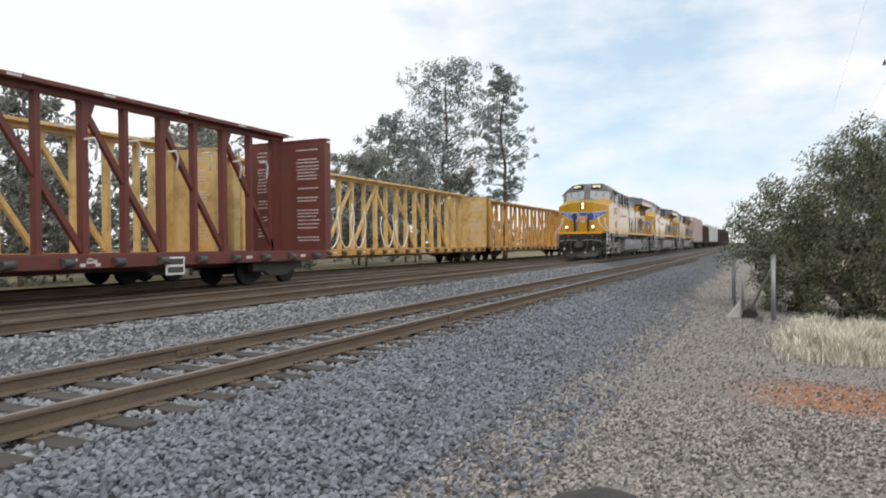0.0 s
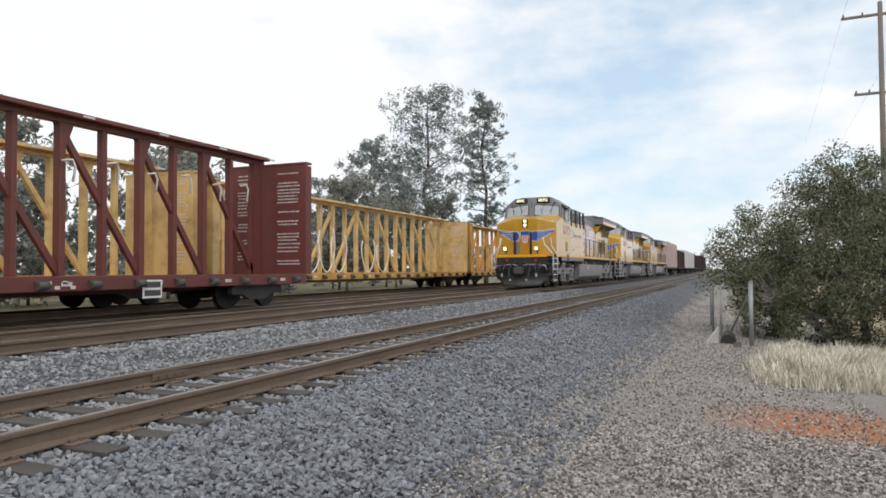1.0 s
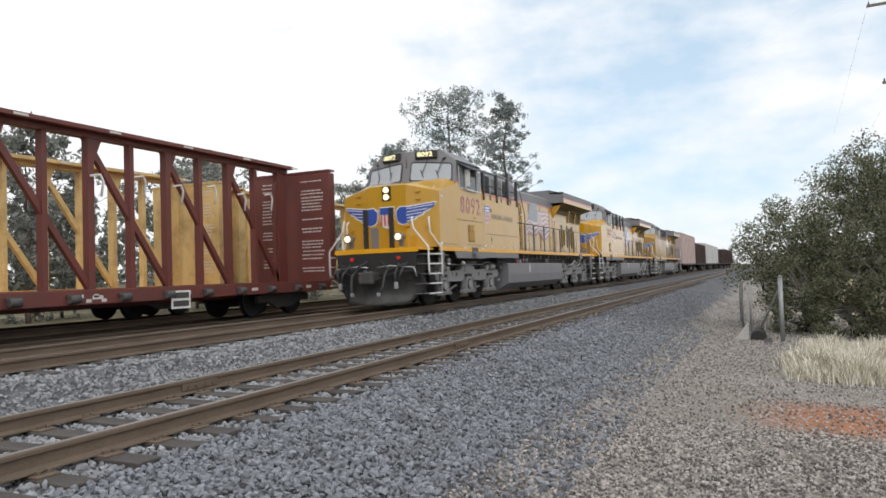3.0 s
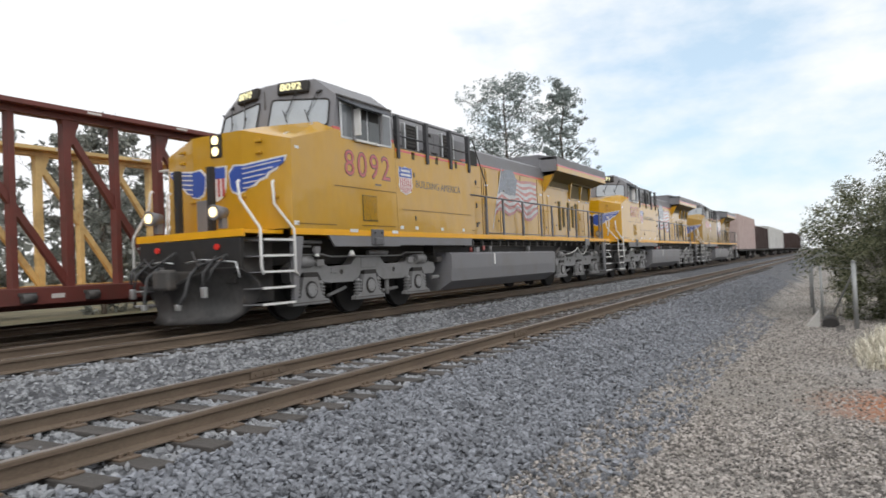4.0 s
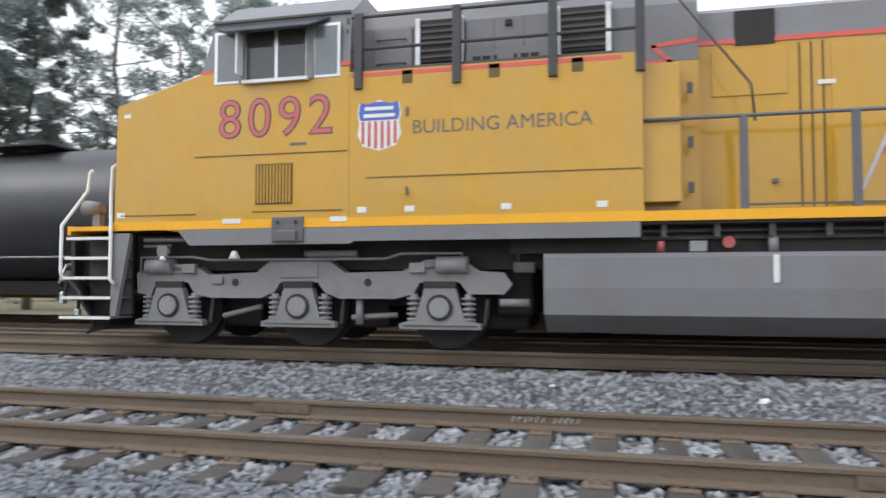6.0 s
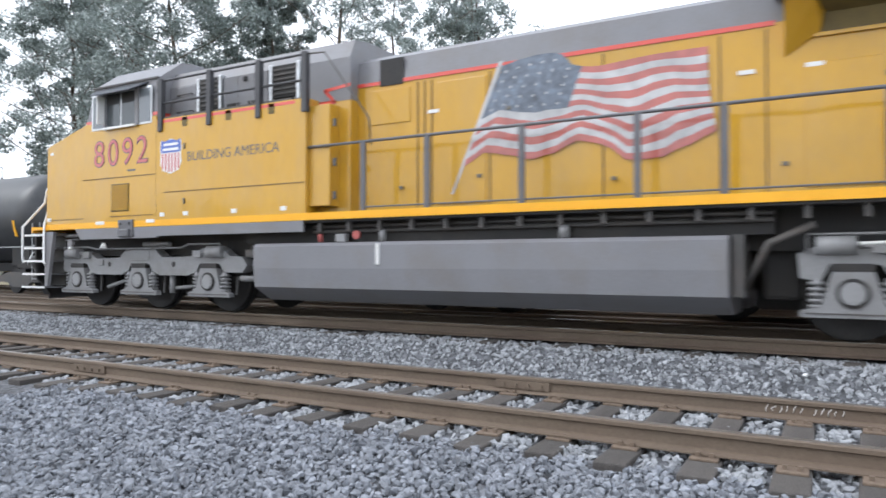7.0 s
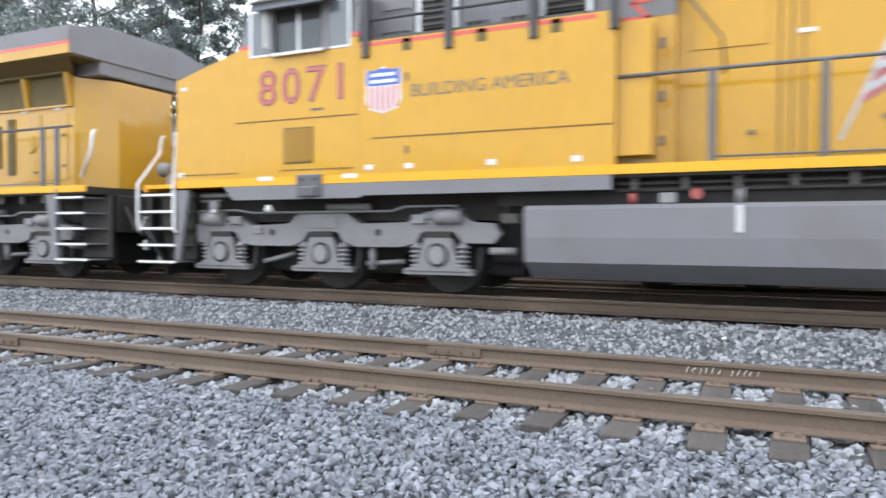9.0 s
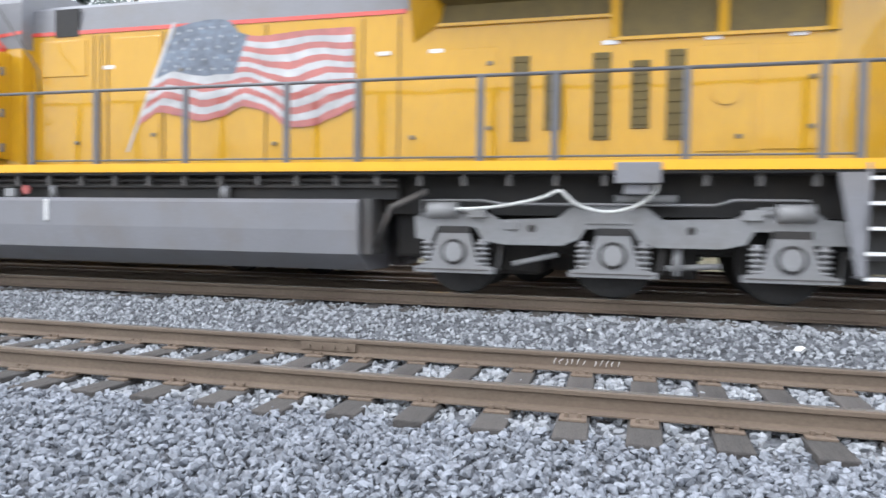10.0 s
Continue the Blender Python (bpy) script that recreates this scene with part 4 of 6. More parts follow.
        # fittings on the nose face
        for yy, zz in ((0.95, 3.18), (0.95, 2.98), (0.62, 2.24), (1.22, 2.20)):
            part("nose_hinge", Build().box(nose_x_at(yy) - 0.05, nose_x_at(yy) + 0.01, s * yy - 0.06, s * yy + 0.06, zz - 0.025, zz + 0.025, 0.008), Y, loco)
    sh2 = part("nose_shield", Build().prism([(-0.24, 2.82), (0.24, 2.82), (0.22, 2.42), (0.12, 2.25), (0, 2.20), (-0.12, 2.25), (-0.22, 2.42)], "x", -0.225, -0.18), M["white"], loco, "striped shield on the nose")
    part("nose_chief", Build().box(-0.232, -0.225, -0.215, 0.215, 2.60, 2.795), M["blue"], sh2)
    for i in range(4):
        part("nose_stripe", Build().box(-0.232, -0.225, -0.19 + 0.11 * i, -0.135 + 0.11 * i, 2.28, 2.6), M["num_red"], sh2)
    part("nose_door", Build().box(-0.235, -0.19, 0.28, 0.52, 1.66, 2.25, 0.01), G, loco, "grey panel beside the nose door")
    # front deck, pilot, plow
    part("front_deck", Build().box(-0.90, 0.0, -1.30, 1.30, 1.56, 1.62).box(-0.94, -0.88, -1.28, 1.28, 1.51, 1.63), M["stripe"], loco, "yellow edged front deck")
    b = Build().box(-0.9, -0.2, -1.05, 1.05, 0.75, 1.5, 0.02).box(-0.93, -0.86, -1.22, 1.22, 0.9, 1.5, 0.01)
    part("pilot", b, M["dark"], loco, "dark grimy pilot plate")
    plow = Build()
    cols = [(-0.84, -1.36), (-0.92, -1.20), (-1.08, -0.80), (-1.22, -0.40), (-1.36, 0.0), (-1.22, 0.40), (-1.08, 0.80), (-0.92, 1.20), (-0.84, 1.36)]
    rise = [(-0.10, 0.12), (0.10, 0.25), (0.20, 0.44), (0.22, 0.62), (0.14, 0.82), (-0.02, 0.98), (-0.10, 1.02)]
    skin = [[[plow.bm.verts.new((cx + dx * (1.0 if abs(cy) > 0.1 else 0.6) + back, cy * (0.66 + 0.34 * min(1, (z - 0.12) / 0.5)), z - (0.34 if abs(cy) < 0.1 else 0.14 if abs(cy) < 0.5 else 0.10 if abs(cy) > 1.3 else 0.0) * (z - 0.12) / 0.88)) for dx, z in rise] for cx, cy in cols] for back in (0.0, 0.05)]
    nc, nr = len(cols), len(rise)
    for i in range(nc - 1):
        for j in range(nr - 1):
            for k, sk in enumerate(skin):
                q = (sk[i][j], sk[i + 1][j], sk[i + 1][j + 1], sk[i][j + 1])
                plow.bm.faces.new(q if k else q[::-1]).smooth = True
    for i in range(nc - 1):
        plow.bm.faces.new((skin[0][i][0], skin[0][i + 1][0], skin[1][i + 1][0], skin[1][i][0]))
        plow.bm.faces.new((skin[0][i][-1], skin[1][i][-1], skin[1][i + 1][-1], skin[0][i + 1][-1]))
    for j in range(nr - 1):
        for i in (0, nc - 1):
            plow.bm.faces.new((skin[0][i][j], skin[0][i][j + 1], skin[1][i][j + 1], skin[1][i][j]))
    part("snow_plow", plow, M["plow"], loco, "scuffed grey snow plow")
    cp = Build().box(-1.35, -0.9, -0.14, 0.14, 0.72, 0.98, 0.03).box(-1.5, -1.3, -0.2, 0.12, 0.68, 1.02, 0.05).box(-1.48, -1.36, 0.1, 0.22, 0.70, 1.0, 0.03).rod((-1.4, 0.05, 0.62), (-1.4, 0.05, 1.06), 0.035)
    part("coupler", cp, M["grime"], loco, "dark steel knuckle coupler")
    for s in (-1, 1):
        for pts, r in (([(-1.0, s * 0.45, 1.15), (-1.34, s * 0.5, 0.9), (-1.42, s * 0.48, 0.6), (-1.5, s * 0.40, 0.42)], 0.028), ([(-1.0, s * 0.75, 1.2), (-1.32, s * 0.8, 0.95), (-1.36, s * 0.82, 0.72)], 0.024), ([(-1.0, s * 0.95, 1.2), (-1.3, s * 0.98, 1.0), (-1.34, s * 0.92, 0.8)], 0.024), ([(-1.0, s * 0.2, 1.3), (-1.2, s * 0.55, 1.05), (-1.0, s * 1.0, 1.22)], 0.022)):
            part("air_hose", Build().path(pts, r, 6), M["hose"], loco, "hanging rubber air hose")
    for s in (-1, 1):
        part("glad_hand", Build().box(-1.54, -1.46, s * 0.40 - 0.04, s * 0.40 + 0.04, 0.36, 0.46, 0.015), M["chrome"], loco)
        part("glad_hand", Build().box(-1.40, -1.33, s * 0.85 - 0.05, s * 0.85 + 0.05, 0.55, 0.72, 0.015), M["chrome"], loco)
        part("marker_light", Build().rod((-0.97, s * 0.72, 1.36), (-0.92, s * 0.72, 1.36), 0.05, 12), M["red_lens"], loco, "red marker lens")
        part("uncoupling_lever", Build().path([(-1.1, s * 0.15, 1.12), (-1.05, s * 0.5, 1.16), (-1.02, s * 1.2, 1.1), (-1.04, s * 1.3, 0.85)], 0.015, 6), M["chrome"], loco)
        # grab doors on the nose deck
        part("deck_cabinet", Build().box(-0.82, -0.72, s * 0.40 - 0.10, s * 0.40 + 0.02, 1.62, 2.72, 0.01), M["dark"], loco, "dark upright gate on the front deck")
    for x0, x1 in ((-0.80, -0.05), (18.42, 19.15)):
        for s in (-1, 1):
            st = part("step_well", Build().hull([(x1 + 0.02 if x0 < 0 else x0 - 0.02, s * 1.46, 1.5), (x1 + 0.30 if x0 < 0 else x0 - 0.3, s * 1.46, 1.5), (x1 + 0.02 if x0 < 0 else x0 - 0.02, s * 1.46, 0.42), (x1 + 0.10 if x0 < 0 else x0 - 0.1, s * 1.46, 0.42), (x1 + 0.02 if x0 < 0 else x0 - 0.02, s * 1.53, 1.5), (x1 + 0.30 if x0 < 0 else x0 - 0.3, s * 1.53, 1.5), (x1 + 0.02 if x0 < 0 else x0 - 0.02, s * 1.53, 0.42), (x1 + 0.10 if x0 < 0 else x0 - 0.1, s * 1.53, 0.42)]), G, loco, "grey stepwell side plate")
            part("step_back", Build().box(x0 + 0.06, x1, *sorted((s * 1.02, s * 1.08)), 0.42, 1.5), M["grime"], st)
            for i in range(5):
                z = 0.40 + 0.262 * i
                inset = 0.022 * i
                e0, e1 = (x0 + inset, x1 + 0.03) if x0 < 0 else (x0 - 0.03, x1 - inset)
                part("step", Build().box(e0, e1, *sorted((s * 1.10, s * 1.53)), z - 0.02, z, 0.004), G, st)
                part("step_edge", Build().box(e0, e1, *sorted((s * 1.53, s * 1.552)), z - 0.025, z + 0.012), M["white"], st, "white painted step edge")
            if x0 < 0:
                part("grab_iron", Build().path([(-0.76, s * 1.54, 0.88), (-0.80, s * 1.54, 1.0), (-0.80, s * 1.54, 1.62), (-0.78, s * 1.10, 2.14), (-0.78, s * 1.06, 2.40), (-0.74, s * 1.06, 2.44)], 0.024, 8), M["white"], loco, "white bent grab iron")
                part("grab_iron", Build().path([(0.05, s * 1.56, 0.84), (-0.02, s * 1.56, 0.9), (-0.02, s * 1.56, 1.62), (-0.22, s * 1.32, 2.06), (-0.22, s * 1.30, 2.42), (-0.16, s * 1.28, 2.46)], 0.024, 8), M["white"], loco, "white bent grab iron")
            else:
                part("grab_iron", Build().path([(18.98, s * 1.5, 1.78), (19.22, s * 1.5, 2.22), (19.26, s * 1.5, 2.5), (19.2, s * 1.42, 2.56)], 0.026, 8), M["white"], loco)
                part("grab_iron", Build().path([(18.40, s * 1.54, 0.9), (18.40, s * 1.54, 1.60)], 0.018, 8), M["grey"], loco)
    for s in (-1, 1):
        part("roof_gutter", Build().beam((1.40, s * 1.475, 4.20), (cabx, s * 1.475, 4.20), 0.03, 0.03), M["grime"], loco)
        for k in range(4):
            part("cab_rivet_strip", Build().box(cabx - 0.06, cabx - 0.03, *sorted((s * 1.462, s * 1.475)), 3.62 + 0.14 * k, 3.70 + 0.14 * k), M["grime"], loco)
    # hood behind the cab
    b = Build().box(cabx, 6.72, -HALF, HALF, 1.645, 3.42)
    part("equipment_hood", b, Y, loco, "full-width yellow equipment hood")
    prof = lambda w, zt: [(-w, 3.38), (w, 3.38), (w, zt - 0.34), (w * 0.90, zt - 0.06), (w * 0.6, zt), (-w * 0.6, zt), (-w * 0.90, zt - 0.06), (-w, zt - 0.34)]
    part("upper_hood", Build().prism(prof(1.22, 4.38), "x", cabx, 7.34), G, loco, "grey upper equipment hood")
    part("hood_transition", Build().box(6.72, 7.34, -1.215, 1.215, 1.62, 3.38), Y, loco, "yellow step between cab hood and engine hood")
    part("engine_hood", Build().box(6.72, 18.2, -1.02, 1.02, 1.6, 3.62), Y, loco, "long yellow engine hood")
    part("hood_roof", Build().prism([(-1.025, 3.62), (1.025, 3.62), (0.98, 3.98), (0.75, 4.10), (-0.75, 4.10), (-0.98, 3.98)], "x", 6.85, 13.3), G, loco, "grey hood roof")
    part("walkway", Build().box(6.7, 19.15, -1.50, 1.50, 1.5, 1.62), M["dark"], loco)
    for s in (-1, 1):
        part("hood_stripe", Build().box(7.3, 13.2, *sorted((s * 1.02, s * 1.034)), 3.585, 3.64), M["red"], loco, "thin red stripe")
        part("hood_stripe", Build().beam((6.74, s * 1.222, 3.37), (7.06, s * 1.222, 3.37), 0.008, 0.05).beam((7.05, s * 1.222, 3.36), (6.84, s * 1.222, 3.57), 0.008, 0.05).beam((6.83, s * 1.222, 3.56), (7.34, s * 1.222, 3.61), 0.008, 0.05), M["red"], loco)
        part("hood_stripe", Build().box(3.3, 6.5, *sorted((s * 1.52, s * 1.523)), 3.35, 3.40), M["red"], loco)
        part("access_step", Build().box(6.72, 7.12, *sorted((s * 1.02, s * 1.44)), 1.75, 3.30, 0.01), Y, loco, "yellow cabinet at the walkway's end")
        for x, w, za, zb in ((7.5, 0.8, 2.98, 3.5), (8.75, 0.8, 1.72, 3.5), (13.5, 0.9, 1.72, 3.1), (16.75, 0.58, 1.78, 3.0), (17.42, 0.62, 1.8, 2.98)):
            part("hood_door", Build().box(x, x + w, *sorted((s * 1.02, s * 1.035)), za, zb, 0.006), Y, loco)
        for x in (8.42, 8.54, 8.66, 9.6, 11.2, 12.6, 13.1):
            part("door_seam", Build().box(x, x + 0.018, *sorted((s * 1.02, s * 1.031)), 1.7, 3.55), M["seam"], loco)
        for x, za, zb in ((14.58, 1.93, 2.97), (14.98, 2.06, 2.78), (15.55, 1.93, 2.97), (16.00, 2.06, 2.86), (16.40, 1.92, 2.97)):
            part("louvre", Build().box(x, x + 0.21, *sorted((s * 1.02, s * 1.04)), za, zb, 0.004), M["screen"], loco, "tall dark louvre")
            for k in range(8):
                z = za + 0.06 + (zb - za - 0.12) * k / 7
                part("slat", Build().box(x + 0.02, x + 0.19, *sorted((s * 1.04, s * 1.05)), z - 0.015, z + 0.015), M["screen"], loco)
        part("vent_screen", Build().box(7.76, 8.18, *sorted((s * 1.01, s * 1.035)), 3.56, 3.96), M["dark"], loco, "square dark vent")
        part("sand_filler", Build().rod((17.05, s * 1.03, 2.48), (17.05, s * 1.06, 2.48), 0.17, 18), Y, loco)
        # upper equipment: vents, boxes, rails
        ye = s * 1.23
        for x0, x1 in ((4.08, 4.62), (5.78, 6.36)):
            v = part("intake_screen", Build().box(x0, x1, *sorted((ye - s * 0.05, ye + s * 0.05)), 3.55, 4.08, 0.008), M["dark"], loco, "dark louvred intake")
            for k in range(6):
                part("slat", Build().box(x0 + 0.03, x1 - 0.03, *sorted((ye + s * 0.05, ye + s * 0.065)), 3.60 + 0.078 * k, 3.63 + 0.078 * k), M["grime"], v)
            for xe in (x0, x1):
                part("intake_trim", Build().box(xe - 0.03, xe + 0.03, *sorted((ye - s * 0.04, ye + s * 0.07)), 3.50, 4.10, 0.005), M["chrome"], v)
        part("equipment_box", Build().box(4.68, 5.70, *sorted((ye - s * 0.2, ye + s * 0.04)), 3.46, 4.05, 0.015), G, loco, "grey equipment box")
        part("equipment_box", Build().box(3.5, 4.0, *sorted((ye - s * 0.2, ye + s * 0.03)), 3.46, 4.02, 0.015), G, loco, "grey equipment box")
        part("box_handle", Build().path([(3.56, ye + s * 0.03, 3.86), (3.56, ye + s * 0.08, 3.86), (3.92, ye + s * 0.08, 3.86), (3.92, ye + s * 0.03, 3.86)], 0.012, 6), M["grime"], loco)
        part("box_handle", Build().path([(3.56, ye + s * 0.03, 3.56), (3.56, ye + s * 0.08, 3.56), (3.92, ye + s * 0.08, 3.56), (3.92, ye + s * 0.03, 3.56)], 0.012, 6), M["grime"], loco)
        part("box_latch", Build().box(5.16, 5.24, *sorted((ye + s * 0.04, ye + s * 0.07)), 3.92, 4.0, 0.01), M["dark"], loco)
        part("nose_handrail", Build().path([(0.12, s * 1.30, 3.16), (0.12, s * 1.30, 3.30), (0.32, s * 1.25, 3.36), (0.75, s * 1.22, 3.50), (0.98, s * 1.22, 3.62), (1.05, s * 1.22, 3.52)], 0.013, 6), M["chrome"], loco, "thin grab rail on the nose top")
        for x0, x1 in ((4.76, 4.86), (4.88, 4.98), (5.02, 5.06), (5.26, 5.30), (5.34, 5.44), (5.46, 5.56)):
            part("outlet", Build().box(x0, x1, *sorted((ye + s * 0.04, ye + s * 0.05)), 3.50, 3.58), M["dark"], loco)
        for x in (5.02, 5.38):
            part("box_joint", Build().box(x, x + 0.008, *sorted((ye + s * 0.04, ye + s * 0.043)), 3.66, 4.03), M["grime"], loco)
        part("equipment_ledge", Build().box(3.45, 6.4, *sorted((s * 1.2, s * 1.5)), 3.42, 3.46), M["grime"], loco)
        for x in (3.40, 4.62, 5.74, 6.70):
            part("roof_rail_post", Build().box(x - 0.05, x + 0.05, *sorted((s * 1.46, s * 1.56)), 3.20, 4.13, 0.008), M["post_dark"], loco, "dark roof rail post")
        for z in (3.70, 4.10):
            part("roof_rail", Build().rod((3.3, s * 1.50, z), (6.75, s * 1.50, z), 0.02, 6), M["post_dark"], loco)
        part("roof_rail", Build().path([(6.7, s * 1.5, 4.10), (7.05, s * 1.48, 4.08), (7.85, s * 1.44, 3.0), (7.88, s * 1.44, 2.6)], 0.014, 6), M["grime"], loco)
        for x in (3.95, 5.0, 5.95):
            part("rust_panel", Build().box(x, x + 0.13, *sorted((s * HALF, s * (HALF + 0.003))), 3.24, 3.40), M["screen"], loco)
        # lines and small fittings on the cab side
        ln = Build()
        for x0, x1, z in ((1.18, 3.26, 2.455), (3.5, 6.7, 2.115), (0.1, 1.2, 1.72), (2.0, 3.2, 1.735)):
            ln.box(x0, x1, *sorted((s * HALF, s * (HALF + 0.008))), z, z + 0.014)
        part("panel_seam", ln, M["seam"], loco)
        part("vertical_seam", Build().box(cabx - 0.0015, cabx + 0.0015, *sorted((s * HALF, s * (HALF + 0.002))), 1.66, 3.40), M["seam"], loco)
        gr = part("grille", Build().box(2.04, 2.54, *sorted((s * HALF, s * (HALF + 0.012))), 1.83, 2.34, 0.004), M["screen"], loco, "square brown louvred grille")
        for k in range(11):
            x = 2.07 + 0.043 * k
            part("slat", Build().box(x, x + 0.018, *sorted((s * (HALF + 0.012), s * (HALF + 0.022))), 1.85, 2.32), M["yellow"], gr)
        part("name_bar", Build().box(2.5, 2.72, *sorted((s * HALF, s * (HALF + 0.004))), 2.555, 2.59), M["letter"], loco)
        shield(loco, 3.665, 2.75, 0.55, 0.62, s * HALF, s)
        for x, z in ((7.22, 1.9), (7.22, 2.4), (7.22, 3.0)):
            part("door_hinge", Build().box(x - 0.03, x + 0.03, *sorted((s * 1.43, s * 1.46)), z - 0.06, z + 0.06, 0.006), M["grime"], loco)
        for x, z in ((8.15, 2.0), (9.45, 2.1), (9.9, 3.0), (11.35, 1.95), (13.3, 2.0), (14.3, 2.1), (14.3, 2.9), (17.2, 1.95), (17.95, 2.6), (17.95, 2.05)):
            part("door_latch", Build().box(x - 0.035, x + 0.035, *sorted((s * 1.03, s * 1.055)), z - 0.025, z + 0.025, 0.006), M["letter"], loco)
        for x in (8.7, 12.9, 13.6, 15.75, 16.9, 17.8):
            part("reflector", Build().box(x - 0.09, x + 0.09, *sorted((s * 1.03, s * 1.036)), 3.06, 3.11), M["white"], loco)
        for z in (1.95, 2.9):
            part("lift_lug", Build().box(4.0, 4.03, *sorted((s * HALF, s * (HALF + 0.02))), z - 0.05, z + 0.05), M["letter"], loco)
        part("bell_bracket", Build().box(0.35, 0.6, *sorted((s * 0.62, s * 0.82)), 3.34, 3.46, 0.03), M["letter"], loco)
        # fuel tank
        tank = Build()
        prof_t = [(s * 0.3, 0.28), (s * 1.10, 0.28), (s * 1.47, 0.50), (s * 1.50, 0.80), (s * 1.50, 1.14), (s * 1.44, 1.19), (s * 0.3, 1.19)]
        tank.prism(prof_t, "x", 5.62, 12.75)
        part("fuel_tank", tank, G, loco, "long grey fuel tank with folded sides")
        part("sight_glass", Build().box(8.02, 8.08, *sorted((s * 1.49, s * 1.52)), 0.86, 1.16, 0.01), M["white"], loco)
        part("filler_cap", Build().rod((6.9, s * 1.38, 1.2), (6.9, s * 1.38, 1.32), 0.04), M["filler_red"], loco, "red fuel filler")
        part("filler_cap", Build().rod((7.6, s * 1.38, 1.3), (7.6, s * 1.42, 1.3), 0.065, 10), M["filler_red"], loco, "red fuel filler")
        for fit in (Build().box(7.2, 7.38, s * 1.35 - 0.05, s * 1.35 + 0.05, 1.2, 1.32, 0.01), Build().rod((8.05, s * 1.38, 1.2), (8.05, s * 1.38, 1.36), 0.05), Build().rod((10.8, s * 1.35, 1.2), (10.8, s * 1.35, 1.36), 0.07)):
            part("tank_fitting", fit, M["light_grey"], loco)
        part("air_line_box", Build().box(5.25, 5.5, s * 1.2 - 0.12, s * 1.2 + 0.12, 0.97, 1.10, 0.02).rod((5.3, s * 1.2, 1.1), (5.3, s * 1.2, 1.35), 0.02), M["grime"], loco)
        for z in (1.36, 1.44):
            part("air_pipe", Build().rod((6.7, s * 1.3, z), (13.2, s * 1.3, z), 0.025, 6), M["grime"], loco)
        for x in np.arange(6.9, 18.4, 0.55):
            part("walkway_bracket", bracket_me, M["grime"], loco, "", pose(x, s * 1.42, 1.36))
        part("air_pipe", Build().rod((0.3, s * 1.3, 1.42), (1.0, s * 1.3, 1.42), 0.03), M["truck_grey"], loco)
        part("air_pipe", Build().rod((0.3, s * 1.3, 1.34), (0.7, s * 1.3, 1.34), 0.02), M["truck_grey"], loco)
        part("cable_loop", Build().path([(14.0 + 1.2 * k / 9, s * 1.45, 1.30 - 0.22 * math.sin(math.pi * (0.5 + 0.5 * k / 9)) ** 0.7) for k in range(10)] + [(15.25 + 1.05 * k / 9, s * 1.45, 1.30 - 0.24 * math.sin(math.pi * k / 9) ** 0.7) for k in range(10)] + [(16.32, s * 1.42, 1.46)], 0.02, 6), M["pipe_white"], loco, "pale hanging traction cable")
        part("tank_end_bracket", Build().box(12.78, 12.9, *sorted((s * 0.9, s * 1.4)), 0.5, 1.2).path([(12.9, s * 1.3, 0.6), (13.15, s * 1.35, 1.1), (13.6, s * 1.35, 1.3)], 0.04), M["grime"], loco)
        handrail(loco, (7.76, 8.85, 10.27, 11.75, 12.72, 14.28, 15.16, 16.6, 17.97, 18.33), s * 1.46, 1.64, 2.66, (6.6, 18.7), M["rail_grey"])
        flag_painting(loco, s)
        # radiator wing at the rear
        a, b = sorted((s * 1.535, s * 1.56))
        part("wing_fascia", Build().box(13.2, 18.78, a, b, 4.08, 4.26).prism([(13.2, 4.26), (13.2, 4.34), (18.78, 4.34), (18.78, 4.26)], "y", *sorted((s * 1.50, s * 1.545))), G, loco, "grey edge of the overhanging radiator wing")
        part("hood_stripe", Build().box(13.2, 18.78, *sorted((s * 1.535, s * 1.562)), 4.025, 4.08), M["red"], loco)
        part("wing_valance", Build().box(13.2, 18.78, a, b, 3.87, 4.025), Y, loco, "yellow lower edge of the radiator wing")
        part("wing_top", Build().hull([(13.2, s * 0.9, 4.48), (18.78, s * 0.9, 4.48), (13.2, s * 1.54, 4.30), (18.78, s * 1.54, 4.30), (13.2, s * 0.9, 4.30), (18.78, s * 0.9, 4.30), (13.2, s * 1.54, 4.27), (18.78, s * 1.54, 4.27)]), G, loco, "sloping grey wing top")
        # Slanting mesh; its dark brown also paints the shade under the wing.
        part("wing_soffit", Build().hull([(13.22, s * 1.535, 3.88), (18.76, s * 1.535, 3.88), (13.75, s * 1.03, 3.63), (18.2, s * 1.03, 3.63), (13.22, s * 1.535, 3.92), (18.76, s * 1.535, 3.92), (13.75, s * 1.0, 3.70), (18.2, s * 1.0, 3.70)]), M["screen"], loco, "mesh under the radiator wing, its dark brown put in for shade")
        for x0, x1, z0 in ((13.62, 15.74, 3.42), (15.86, 16.94, 3.14), (17.06, 18.08, 3.14)):
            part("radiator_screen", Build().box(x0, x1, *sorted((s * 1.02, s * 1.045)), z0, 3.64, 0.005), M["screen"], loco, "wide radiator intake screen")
        for x, z0 in ((15.80, 3.14), (17.0, 3.14), (18.14, 3.10)):
            part("screen_divider", Build().hull([(x - 0.055, s * 1.02, z0), (x + 0.055, s * 1.02, z0), (x - 0.055, s * 1.06, z0), (x + 0.055, s * 1.06, z0), (x - 0.055, s * 1.02, 3.72), (x + 0.055, s * 1.02, 3.72), (x - 0.055, s * 1.16, 3.74), (x + 0.055, s * 1.16, 3.74)]), Y, loco)
